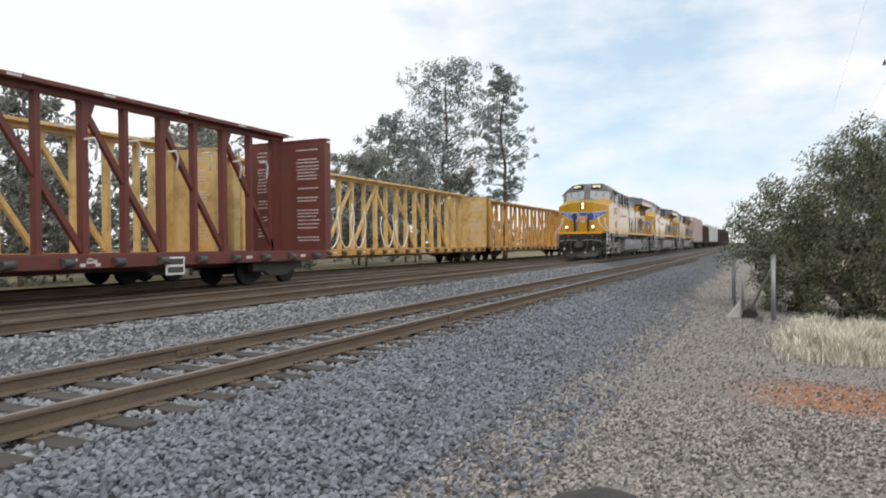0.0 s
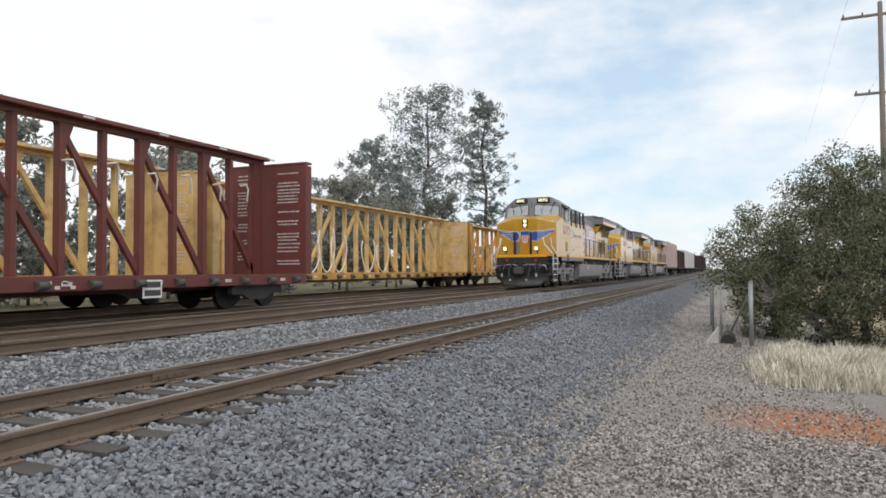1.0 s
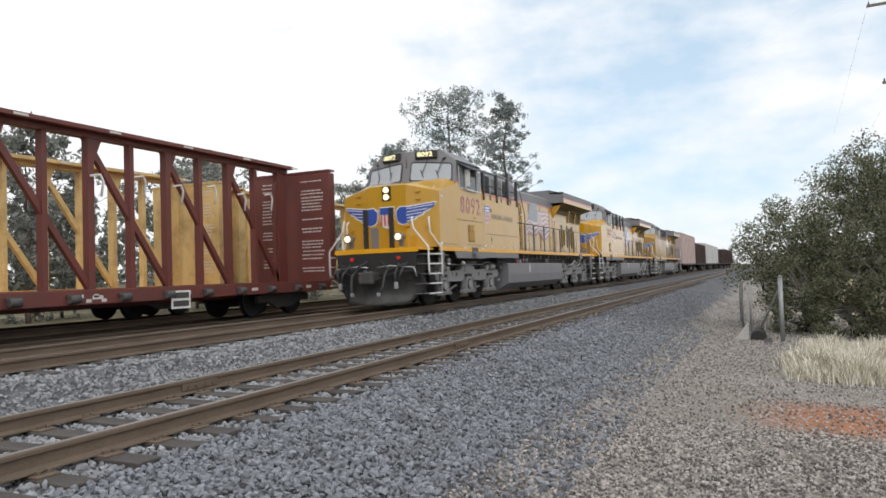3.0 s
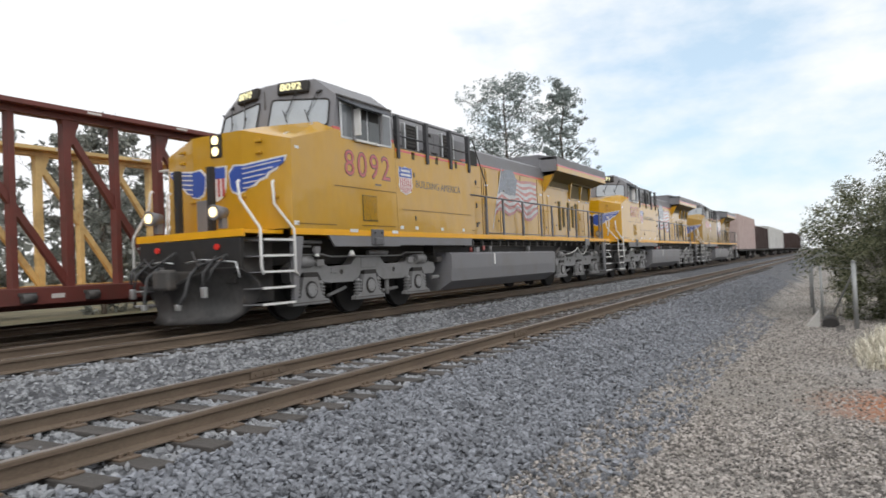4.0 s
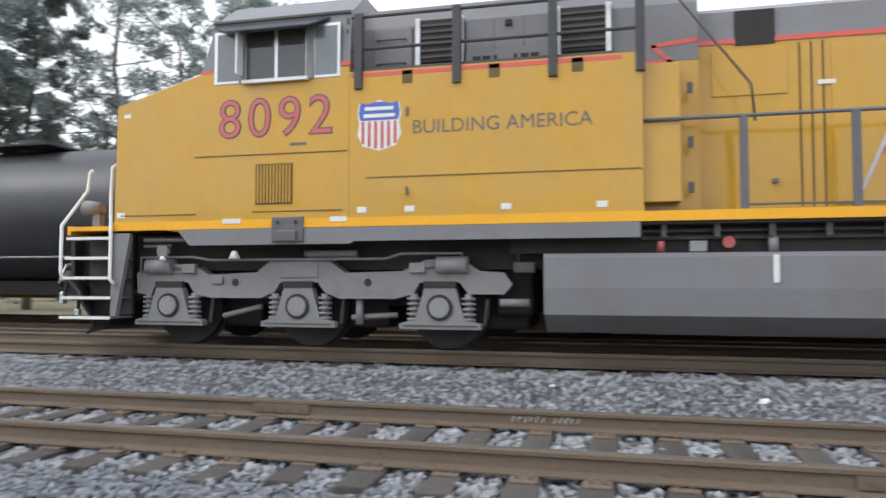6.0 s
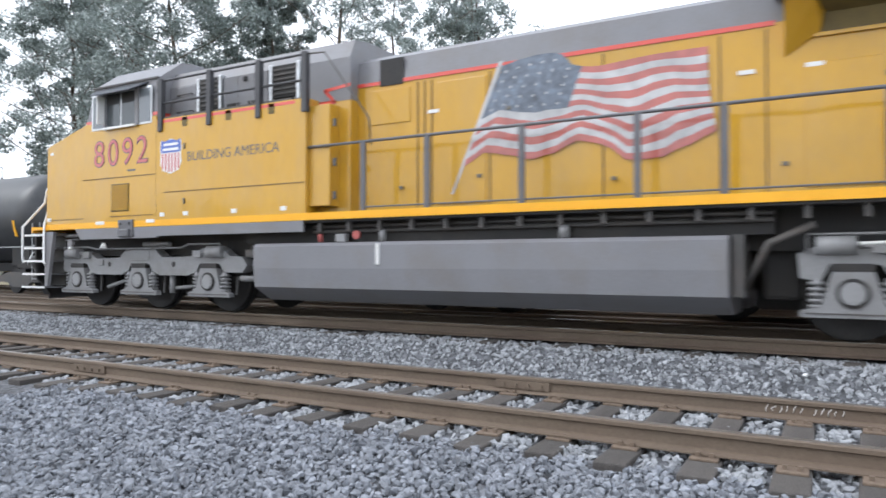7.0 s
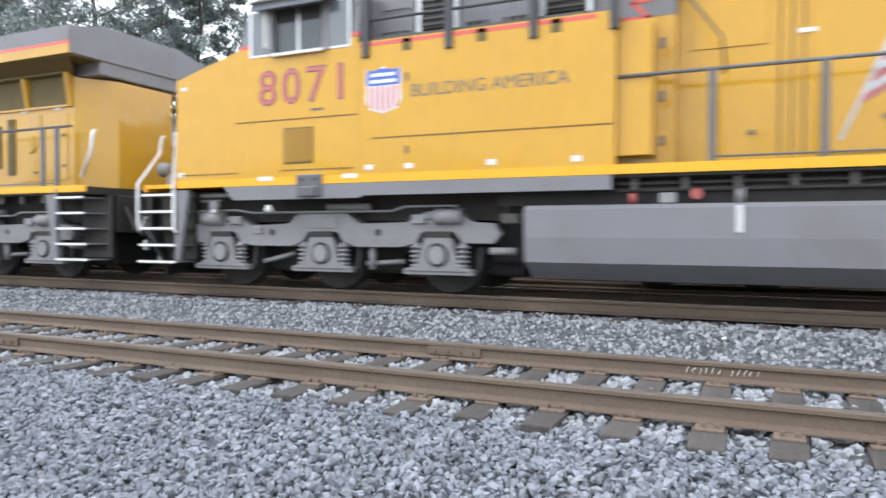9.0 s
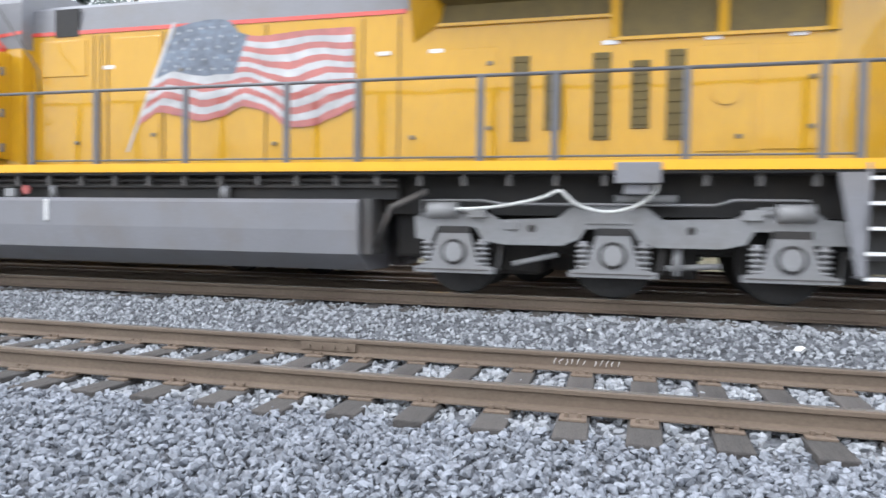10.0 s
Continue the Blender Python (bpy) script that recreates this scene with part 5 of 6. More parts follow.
        part("wing_fairing", Build().hull([(13.3, s * 1.02, 3.20), (13.3, s * 1.02, 3.74), (13.62, s * 1.02, 3.40), (13.72, s * 1.02, 3.72), (13.3, s * 1.06, 3.30), (13.32, s * 1.36, 3.80), (13.66, s * 1.06, 3.44), (13.62, s * 1.30, 3.78)]), Y, loco)
        part("screen_beam", Build().box(15.86, 18.08, *sorted((s * 1.10, s * 1.17)), 3.66, 3.71), M["screen"], loco)
        part("screen_frame", Build().box(13.6, 15.78, *sorted((s * 1.02, s * 1.06)), 3.38, 3.42).box(15.78, 18.2, *sorted((s * 1.02, s * 1.06)), 3.10, 3.14), Y, loco)
        part("wing_front", Build().box(13.2, 13.24, *sorted((s * 0.95, s * 1.54)), 3.88, 4.36), G, loco)
    for z0, z1, mt, lab in ((4.08, 4.34, G, "grey rear edge of the radiator wing"), (4.025, 4.08, G, ""), (3.87, 4.025, G, "")):
        part("wing_end", Build().box(18.78, 18.81, -1.545, 1.545, z0, z1), mt, loco, lab)
    # Screen brown here paints the overhang's shade onto a plain underside.
    part("end_soffit", Build().box(18.2, 18.78, -1.5, 1.5, 3.84, 3.88), M["screen"], loco, "underside of the rear overhang, coloured dark for its shade")
    part("radiator_housing", Build().box(13.2, 18.78, -0.95, 0.95, 3.62, 4.48, 0.02), G, loco, "grey radiator housing roof")
    part("rear_panel", Build().hull([(18.2, -1.02, 1.65), (18.2, 1.02, 1.65), (18.2, -1.02, 3.62), (18.2, 1.02, 3.62), (18.85, -0.62, 1.65), (18.85, 0.62, 1.65), (18.85, -0.62, 3.55), (18.85, 0.62, 3.55)]), Y, loco, "yellow faceted rear of the hood")
    part("rear_pilot", Build().box(18.9, 19.2, -0.95, 0.95, 0.85, 1.5, 0.02).box(19.15, 19.55, -0.15, 0.15, 0.72, 0.98, 0.03), M["dark"], loco)
    for yy in (-0.8, -0.5, 0.5, 0.8):
        part("air_hose", Build().path([(19.2, yy, 1.3), (19.45, yy, 0.9), (19.6, yy * 0.95, 0.8)], 0.028, 6), M["hose"], loco, "hanging rubber air hose")
    # road number and slogan
    for s in (-1, 1):
        if not number:
            bars = Build()
            for i in range(4):
                bars.box(1.55 + 0.40 * i, 1.83 + 0.40 * i, *sorted((s * HALF, s * (HALF + 0.004))), 2.70, 3.18)
            part("number_bars", bars, M["num_red"], loco)
            continue
        turn = 0 if s < 0 else 180
        xl = (1.50 if s < 0 else 3.08) + (0.09 if number == "8071" else 0.0)
        for k, digit in enumerate(number):
            shift = 0.70 * 0.98 * DIGIT_STEP * k * (1 if s < 0 else -1)
            lettering("road_number_outline", digit, 0.70, pose(xl + shift, s * (HALF + 0.001), 2.69, 0, 0, turn), M["num_black"], loco, 0.002, 0.98, 0.010)
            lettering("road_number", digit, 0.70, pose(xl + shift, s * (HALF + 0.006), 2.69, 0, 0, turn), M["num_red"], loco, 0.003, 0.98, -0.008)
        xs = 4.07 if s < 0 else 6.13
        lettering("slogan", "BUILDING AMERICA", 0.235, pose(xs, s * (HALF + 0.002), 2.63, 0, 0, turn), M["letter"], loco, 0.002, 1.0)
    wheels = bogie(loco, AXLES[0], False, wheel_me) + bogie(loco, AXLES[3], True, wheel_me)
    return loco, wheels


NOSE = [(0.0, 42.36), (0.5, 38.15), (1.0, 33.97), (1.5, 29.88), (2.0, 25.85), (2.5, 21.79), (3.0, 17.6), (3.5, 13.42), (4.0, 9.28), (4.5, 5.30), (5.0, 1.39), (5.5, -2.51), (6.0, -6.34), (6.5, -10.22), (7.0, -14.12), (7.5, -18.1), (8.0, -21.95), (8.5, -25.8), (9.0, -29.65), (9.5, -33.5), (10.0, -37.35)]
SPACING = 21.12
WHEEL_ME = wheel_mesh().mesh("wheelset")
ENGINES = []
for i, (num, yel, lab) in enumerate((("8092", "yellow", "yellow and grey diesel locomotive with lit headlights and dusty paint"), ("8071", "yellow_clean", "clean yellow and grey diesel locomotive with a painted flag"), ("", "yellow_dull", "trailing yellow and grey diesel locomotive, weathered"))):
    ENGINES.append(locomotive(NOSE[0][1] + i * SPACING, num, yel, WHEEL_ME, lab, i == 0))


# ---- freight cars behind the locomotives ----
def freight_car(x, length, height, mat, label, ribs, kind_name):
    car = thing(kind_name, pose(x, TRACK_T, Z_T), label, "freight car", "cars behind the locomotives")
    b = Build().box(0.5, length - 0.5, -1.5, 1.5, 1.1, height - 0.1, 0.03).prism([(-1.5, height - 0.1), (1.5, height - 0.1), (0.8, height), (-0.8, height)], "x", 0.5, length - 0.5)
    part("body", b, M[mat], car)
    for k in range(ribs):
        xx = 0.8 + (length - 1.6) * k / max(1, ribs - 1)
        for s in (-1, 1):
            part("side_post", Build().box(xx - 0.05, xx + 0.05, *sorted((s * 1.5, s * 1.57)), 1.1, height - 0.15), M[mat], car)
    part("side_sill", Build().box(0.2, length - 0.2, -1.52, 1.52, 0.95, 1.12), M["dark"], car)
    for xc in (2.2, length - 2.2):
        tk = part("truck", Build().box(xc - 1.2, xc + 1.2, -1.12, -0.98, 0.35, 0.62, 0.04).box(xc - 1.2, xc + 1.2, 0.98, 1.12, 0.35, 0.62, 0.04).box(xc - 0.3, xc + 0.3, -1.1, 1.1, 0.35, 0.95), M["grime"], car)
        for a in (-0.87, 0.87):
            part("wheelset", WHEEL_ME, M["grime"], tk, "", pose(xc + a, 0, 0.53))
    return car


CARS = []
x = NOSE[0][1] + 3 * SPACING - 0.6
for length, height, mat, lab, ribs, nm in ((16.5, 4.6, "boxcar_pale", "faded pinkish steel boxcar, graffiti washed out", 10, "boxcar"), (17.0, 3.9, "boxcar_brown", "dark brown gondola car", 14, "gondola_car"), (15.5, 4.3, "boxcar_white", "weathered white covered hopper car", 8, "hopper_car"), (15.5, 4.3, "boxcar_white", "weathered white covered hopper car", 8, "hopper_car"), (17.0, 4.0, "boxcar_brown", "dark brown gondola car", 14, "gondola_car"), (17.0, 4.0, "boxcar_brown", "dark brown gondola car", 14, "gondola_car"), (16.5, 4.5, "boxcar_brown", "dark brown steel boxcar far back", 10, "boxcar"), (16.5, 4.5, "boxcar_brown", "dark brown steel boxcar far back", 10, "boxcar")):
    CARS.append(freight_car(x, length, height, mat, lab, ribs, nm))
    x += length + 0.6


# ---- standing freight cars ----
def freight_truck(car, xc):
    tk = part("truck", Build().box(xc - 0.3, xc + 0.3, -1.05, 1.05, 0.4, 0.85), M["dark"], car, "black two-axle truck")
    for s in (-1, 1):
        b = Build().prism([(xc - 1.15, 0.62), (xc - 1.15, 0.42), (xc - 0.7, 0.42), (xc - 0.35, 0.26), (xc + 0.35, 0.26), (xc + 0.7, 0.42), (xc + 1.15, 0.42), (xc + 1.15, 0.62), (xc + 0.6, 0.74), (xc - 0.6, 0.74)], "y", *sorted((s * 0.95, s * 1.1)))
        part("side_frame", b, M["grime"], tk)
        for a in (-0.2, 0.0, 0.2):
            part("coil_spring", Build().rod((xc + a, s * 1.02, 0.3), (xc + a, s * 1.02, 0.55), 0.07, 8), M["dark"], tk)
    for a in (-0.89, 0.89):
        part("wheelset", WHEEL_ME, M["dark"], tk, "", pose(xc + a, 0, 0.45) @ Matrix.Scale(0.85, 4))


def centerbeam(x, yc, z, length, mat, deck_mat, label, height, straps, flip=False):
    """A lumber car with a truss down its middle and a bulkhead at each end."""
    car = thing("lumber_car", pose(x, yc, z), label, "freight car", "standing lumber cars")
    m = M[mat]
    part("deck", Build().box(0.1, length - 0.1, -1.42, 1.42, 0.86, 0.96).box(0.0, length, -0.35, 0.35, 0.55, 0.9), M[deck_mat], car, "flat steel deck")
    for s in (-1, 1):
        sill = part("side_sill", Build().box(0.1, length - 0.1, *sorted((s * 1.40, s * 1.50)), 0.68, 0.98, 0.01), M[deck_mat], car, "steel side sill")
        n = int(length / 1.22)
        for i in range(n):
            xx = 0.7 + (length - 1.4) * i / (n - 1)
            part("winch", Build().rod((xx - 0.12, s * 1.55, 0.80), (xx + 0.12, s * 1.55, 0.80), 0.085, 10).box(xx - 0.15, xx + 0.15, *sorted((s * 1.48, s * 1.56)), 0.84, 0.90), M["grime"], sill, "strap winch under the deck edge")
            if i % 2 == 0:
                part("reflector", Build().box(xx + 0.45, xx + 0.70, *sorted((s * 1.50, s * 1.505)), 0.78, 0.86), M["decal"], sill)
        if s < 0:
            bars = Build()
            for i in range(5):
                bars.box(length * 0.58 + 0.18 * i, length * 0.58 + 0.18 * i + 0.12, s * 1.505, s * 1.50, 0.72 + 0.1 * (i % 2), 0.79 + 0.1 * (i % 2))
            part("stencil_bars", bars, M["decal"], sill)
    # bulkheads
    for xb, inward in ((0.0, 1), (length, -1)):
        bh = part("bulkhead", Build().box(*sorted((xb, xb + inward * 0.10)), -1.48, 1.48, 0.96, height - 0.2, 0.015), m, car, "tall end bulkhead")
        for yy in (-1.42, -0.5, 0.5, 1.42):
            part("bulkhead_rib", Build().box(*sorted((xb - inward * 0.22, xb)), yy - 0.06, yy + 0.06, 0.96, height - 0.25), m, bh)
        part("bulkhead_cap", Build().box(*sorted((xb - inward * 0.22, xb + inward * 0.12)), -1.50, 1.50, height - 0.2, height - 0.14), m, bh)
        xi = xb + inward * 0.10
        r = random.Random(int(x * 10 + xb))
        for yc2, w in ((-0.85, 0.85), (0.75, 0.75)):
            zz = height - 0.45
            while zz > 1.3:
                bars = Build()
                yy = yc2 - w / 2 + r.uniform(0, 0.15)
                while yy < yc2 + w / 2:
                    wd = r.uniform(0.04, 0.14)
                    bars.box(*sorted((xi, xi + inward * 0.004)), yy, min(yy + wd, yc2 + w / 2 + 0.02), zz - 0.04, zz)
                    yy += wd + 0.03
                part("stencil_bars", bars, M["decal"], bh, "rows of small white stencilling")
                zz -= r.choice((0.10, 0.12, 0.30))
    # truss
    chord = part("top_chord", Build().box(0.4, length - 0.4, -0.36, 0.36, height - 0.10, height, 0.01).box(0.4, length - 0.4, -0.12, 0.12, height - 0.22, height - 0.10), m, car, "wide top chord with slots")
    bays = max(2, round(length / 1.22))
    step = (length - 1.6) / bays
    for i in range(bays + 1):
        xx = 0.8 + step * i
        wide = 0.13 if i % 2 else 0.17
        part("post", Build().box(xx - wide / 2, xx + wide / 2, -0.10, 0.10, 0.96, height - 0.2, 0.01), m, car, "upright truss post")
        if i % 2 == 0:
            part("chord_slot", Build().box(xx + 0.30, xx + 0.62, -0.365, -0.355, height - 0.075, height - 0.025), M["decal"], chord)
    for xe, inward in ((0.45, 1), (length - 0.45, -1)):
        part("end_web", Build().hull([(xe + inward * dx, y2, z2) for y2 in (-0.06, 0.06) for dx, z2 in ((0, 0.98), (0.55, 0.98), (0, height - 0.2), (0.55, height - 0.75), (0.3, height - 0.2))]), m, car, "flared web plate at the truss end")
    mid = length / 2
    for i in range(0, bays - 1, 2):
        xa, xb = 0.8 + step * i, 0.8 + step * (i + 2)
        lead = (xa + xb) / 2 < mid
        p, q = ((xa, 0, 0.98), (xb, 0, height - 0.35)) if lead else ((xa, 0, height - 0.35), (xb, 0, 0.98))
        part("diagonal", Build().beam(p, q, 0.12, 0.14), m, car, "diagonal truss brace")
        part("gusset", Build().hull([(xa - 0.12 if not lead else xb + 0.12, y2, z2) for y2 in (-0.088, 0.088) for z2 in (height - 0.22,)] + [(xa + 0.3 if not lead else xb - 0.3, y2, height - 0.22) for y2 in (-0.088, 0.088)] + [((xa + 0.1) if not lead else (xb - 0.1), y2, height - 0.75) for y2 in (-0.088, 0.088)]), m, car)
    for k in range(straps):
        xx = length - 1.4 - 1.22 * k if not flip else 1.3 + 1.22 * k
        zz = height - 1.0 - 0.1 * (k % 2)
        part("strap", Build().path([(xx - 0.25, -0.2, zz), (xx, -0.22, zz + 0.05), (xx + 0.08, -0.22, zz - 0.1), (xx + 0.02, -0.22, zz - 0.45)], 0.03, 5), M["strap"], car, "loose white strap tied round a post")
    if flip:
        for k, (dx, dz) in enumerate(((7.3, 1.6), (8.6, 2.3), (9.7, 2.0), (12.6, 1.9), (14.2, 1.7))):
            pts = [(dx + 0.7 * math.cos(a), -0.5 - 0.05 * math.sin(2 * a), 1.0 + dz * 0.5 * (1 + math.sin(a))) for a in np.linspace(2.4, 7.2, 12)]
            part("strap", Build().path(pts, 0.035, 5), M["strap"], car, "slack white strap hanging in loops")
    for xc in (2.0, length - 2.0):
        freight_truck(car, xc)
    part("coupler", Build().box(-0.6, 0.0, -0.12, 0.12, 0.62, 0.85, 0.02).box(length, length + 0.6, -0.12, 0.12, 0.62, 0.85, 0.02), M["grime"], car)
    return car


red_car = centerbeam(-3.15, TRACK_C, Z_C, 22.15, "car_red", "car_red", "oxide-red lumber car with open truss and white stencilling", 4.64, 6)
part("placard", Build().box(15.42, 16.00, -1.53, -1.515, 0.46, 0.88), M["white"], red_car, "white framed placard with dark bars")
for bar_z in (0.51, 0.70):
    part("placard_bar", Build().box(15.47, 15.95, -1.534, -1.53, bar_z, bar_z + 0.135), M["grime"], red_car)
centerbeam(19.55, TRACK_Y, Z_Y, 24.4, "car_yellow", "car_orange", "faded yellow lumber car with slack white straps", 4.42, 2, True)
centerbeam(-5.75, TRACK_Y, Z_Y, 24.2, "car_yellow", "car_orange", "faded yellow lumber car with an empty deck", 4.55, 0)
centerbeam(45.0, TRACK_Y, Z_Y, 24.2, "car_orange", "car_orange", "orange-yellow lumber car, empty, far down the yard", 4.35, 0)
centerbeam(-33.0, TRACK_Y, Z_Y, 24.2, "car_yellow", "car_yellow", "pale yellow lumber car behind the tank cars", 4.5, 0)


def tank_car(x, label):
    car = thing("tank_car", pose(x, TRACK_C, Z_C), label, "tank car", "standing tank cars")
    b = Build()
    rings = [(0.55, 0.35), (0.62, 0.75), (0.78, 1.12), (1.0, 1.36), (1.3, 1.47), (1.6, 1.50)]
    rings = rings + [(15.6 - a + 0.0, r) for a, r in reversed(rings)]
    n = 32
    loops = [[b.bm.verts.new((xx, r * math.cos(2 * math.pi * k / n), 2.55 + r * math.sin(2 * math.pi * k / n))) for k in range(n)] for xx, r in rings]
    for la, lb in zip(loops, loops[1:]):
        for k in range(n):
            b.bm.faces.new((la[k], la[(k + 1) % n], lb[(k + 1) % n], lb[k])).smooth = True
    b.bm.faces.new(loops[0][::-1])
    b.bm.faces.new(loops[-1])
    part("tank", b, M["tank_black"], car, "glossy black cylindrical tank")
    part("underframe", Build().box(0, 15.6, -0.35, 0.35, 0.75, 1.05).box(0, 1.6, -1.35, 1.35, 0.9, 1.02).box(14.0, 15.6, -1.35, 1.35, 0.9, 1.02), M["dark"], car)
    for xx in (1.9, 13.7):
        part("saddle", Build().box(xx - 0.5, xx + 0.5, -1.1, 1.1, 0.95, 1.6, 0.03), M["dark"], car)
    part("manway", Build().rod((7.8, 0, 4.0), (7.8, 0, 4.3), 0.5, 18).box(6.8, 8.8, -0.9, 0.9, 4.08, 4.12), M["dark"], car)
    for s in (-1, 1):
        part("safety_rail", Build().path([(6.8, s * 0.9, 4.1), (6.8, s * 0.9, 4.75), (8.8, s * 0.9, 4.75), (8.8, s * 0.9, 4.1)], 0.02, 6), M["dark"], car)
        part("side_rail", Build().rod((0.3, s * 1.45, 1.55), (15.3, s * 1.45, 1.55), 0.02, 6), M["post"], car)
        part("warning_mark", Build().hull([(13.9, s * 1.35, 1.9), (14.0, s * 1.35, 1.9), (13.9, s * 1.46, 2.4), (14.0, s * 1.46, 2.4), (13.9, s * 1.51, 2.4), (14.0, s * 1.51, 2.4), (13.9, s * 1.40, 1.9), (14.0, s * 1.40, 1.9)]), M["stripe"], car, "yellow reflective dash")
        lad = Build()
        for xx in (14.9, 15.3):
            lad.rod((xx, s * 1.42, 0.5), (xx, s * 1.42, 2.3), 0.018, 6)
        for k in range(5):
            lad.rod((14.9, s * 1.42, 0.55 + 0.35 * k), (15.3, s * 1.42, 0.55 + 0.35 * k), 0.014, 6)
        part("ladder", lad, M["post"], car)
        bars = Build()
        for k in range(5):
            bars.box(12.7, 13.15, *sorted((s * 1.502, s * 1.508)), 2.3 + 0.09 * k, 2.35 + 0.09 * k)
        part("stencil_bars", bars, M["decal"], car)
    for xc in (2.0, 13.6):
        freight_truck(car, xc)
    return car


tank = tank_car(-20.9, "black tank car with a yellow reflective dash")
tank_car(-37.3, "black tank car coupled behind another tank car")
tank_car(-53.7, "black tank car at the far end of the yard")


# ---- trees and growth ----
def leaf_cloud(points, size, per, spread, rnd, flat=0.35):
    """Small four-cornered leaves round points (x, y, z, radius)."""
    p = np.repeat(np.array(points, float), per, 0)
    n = len(p)
    d = rnd.normal(0, 1, (n, 3))
    d *= (p[:, 3:] * spread * rnd.random((n, 1)) ** 0.4) / (np.linalg.norm(d, axis=1, keepdims=True) + 1e-6)
    c = p[:, :3] + d * (1, 1, 0.8)
    a, b = rnd.normal(0, 1, (n, 3)), rnd.normal(0, 1, (n, 3))
    a /= np.linalg.norm(a, axis=1, keepdims=True)
    b -= a * (a * b).sum(1, keepdims=True)
    b /= np.linalg.norm(b, axis=1, keepdims=True)
    s = size * rnd.uniform(0.6, 1.4, (n, 1))
    verts = np.stack([c - a * s, c + b * s * flat, c + a * s, c - b * s * flat], 1).reshape(-1, 3)
    faces = np.arange(4 * n).reshape(-1, 4)
    return verts.tolist(), faces.tolist()


def tree(name, x, y, height, width, label, seed, leaf, per, size, bare=0.25, mat="needle", crown_from=0.28, limbs=22, lean=0.0, trunk_r=None):
    rnd = np.random.default_rng(seed)
    z0 = ground_z(x, y) - 0.1
    tr = thing(name, pose(x, y, z0), label, "tree", "")
    r0 = trunk_r or height * 0.014
    trunk = Build()
    pts = []
    for k in range(9):
        f = k / 8
        pts.append(Vector((lean * f * height + rnd.normal(0, 0.012) * height * f, rnd.normal(0, 0.012) * height * f, f * height * 0.97)))
    for k in range(8):
        trunk.rod(pts[k], pts[k + 1], r0 * (1 - 0.11 * k), 8, r0 * (1 - 0.11 * (k + 1)))
    tips = []
    branch = Build()
    for i in range(limbs):
        f = crown_from + (1 - crown_from) * (i + rnd.random()) / limbs
        k = min(7, int(f * 8))
        p = pts[k].lerp(pts[k + 1], f * 8 - k)
        ang = i * 2.4 + rnd.uniform(-0.5, 0.5)
        g = (f - crown_from) / (1 - crown_from)
        reach = width * (0.45 + 0.75 * math.sin(math.pi * min(1, 0.18 + 0.80 * g))) * rnd.uniform(0.55, 1.0) * 0.62
        q = p + Vector((math.cos(ang) * reach, math.sin(ang) * reach, reach * rnd.uniform(0.15, 0.75)))
        mid = p.lerp(q, 0.5) + Vector((0, 0, -0.05 * reach))
        branch.rod(p, mid, r0 * 0.32 * (1.1 - f), 5, r0 * 0.2 * (1.1 - f))
        branch.rod(mid, q, r0 * 0.2 * (1.1 - f), 5, r0 * 0.07)
        for j in range(7):
            t = 0.25 + 0.75 * (j + rnd.random()) / 7
            e = p.lerp(q, t) + Vector(rnd.normal(0, 0.17, 3) * reach)
            branch.rod(p.lerp(q, t), e, r0 * 0.07, 4, r0 * 0.03)
            tips.append((*e, width * rnd.uniform(0.05, 0.12)))
    tips.append((*pts[8], width * 0.14))
    tips = [t for t in tips if rnd.random() > bare]
    part("trunk", trunk, M["bark"], tr, "tapering grey trunk")
    part("branchwork", branch, M["bark"], tr)
    v, f = leaf_cloud(tips, size, per, 1.0, rnd)
    joined("crown", v, f, M[mat], "open crown of small clumps", parent=tr)
    return tr


def polar(az, dist):
    return dist * math.cos(radians(az)), dist * math.sin(radians(az))


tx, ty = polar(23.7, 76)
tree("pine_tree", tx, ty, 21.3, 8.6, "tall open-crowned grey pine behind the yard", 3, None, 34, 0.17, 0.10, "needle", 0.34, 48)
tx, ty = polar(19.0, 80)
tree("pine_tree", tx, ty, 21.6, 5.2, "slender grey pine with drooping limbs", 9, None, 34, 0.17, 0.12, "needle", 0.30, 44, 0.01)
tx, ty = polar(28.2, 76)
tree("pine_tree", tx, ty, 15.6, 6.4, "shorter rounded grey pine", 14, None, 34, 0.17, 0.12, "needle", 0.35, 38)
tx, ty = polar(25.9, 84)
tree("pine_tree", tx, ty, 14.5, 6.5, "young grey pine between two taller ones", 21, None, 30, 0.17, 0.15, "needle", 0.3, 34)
# big trees past the tank cars
for az, dist, h, w, seed, bare in ((141.5, 44, 22, 9.5, 31, 0.02), (134.0, 46, 20, 5.5, 32, 0.1), (128.5, 40, 21, 6.0, 33, 0.45), (124.0, 46, 20, 6.5, 34, 0.5), (119.0, 42, 19, 6.0, 35, 0.4), (117.5, 38, 16, 6.0, 36, 0.45), (148.0, 50, 20, 8.0, 37, 0.1), (112.0, 48, 15, 6.0, 38, 0.3)):
    tx, ty = polar(az, dist)
    tree("pine_tree", tx, ty, h, w, "tall grey-green pine beyond the tank cars" if bare < 0.3 else "thin-crowned tall tree with bare limbs showing", seed, None, 165 if bare < 0.2 else 70, 0.13, bare * 0.75, "needle", 0.25, 42, 0.0, 0.26)
# low woods behind the lumber cars
woods = [(9 + 3.9 * i, 28 + (i * 7 % 5) * 1.5, 5.0 + (i * 5 % 4) * 0.9 + min(i, 6) * 0.25, 5.4, 50 + i) for i in range(17)]
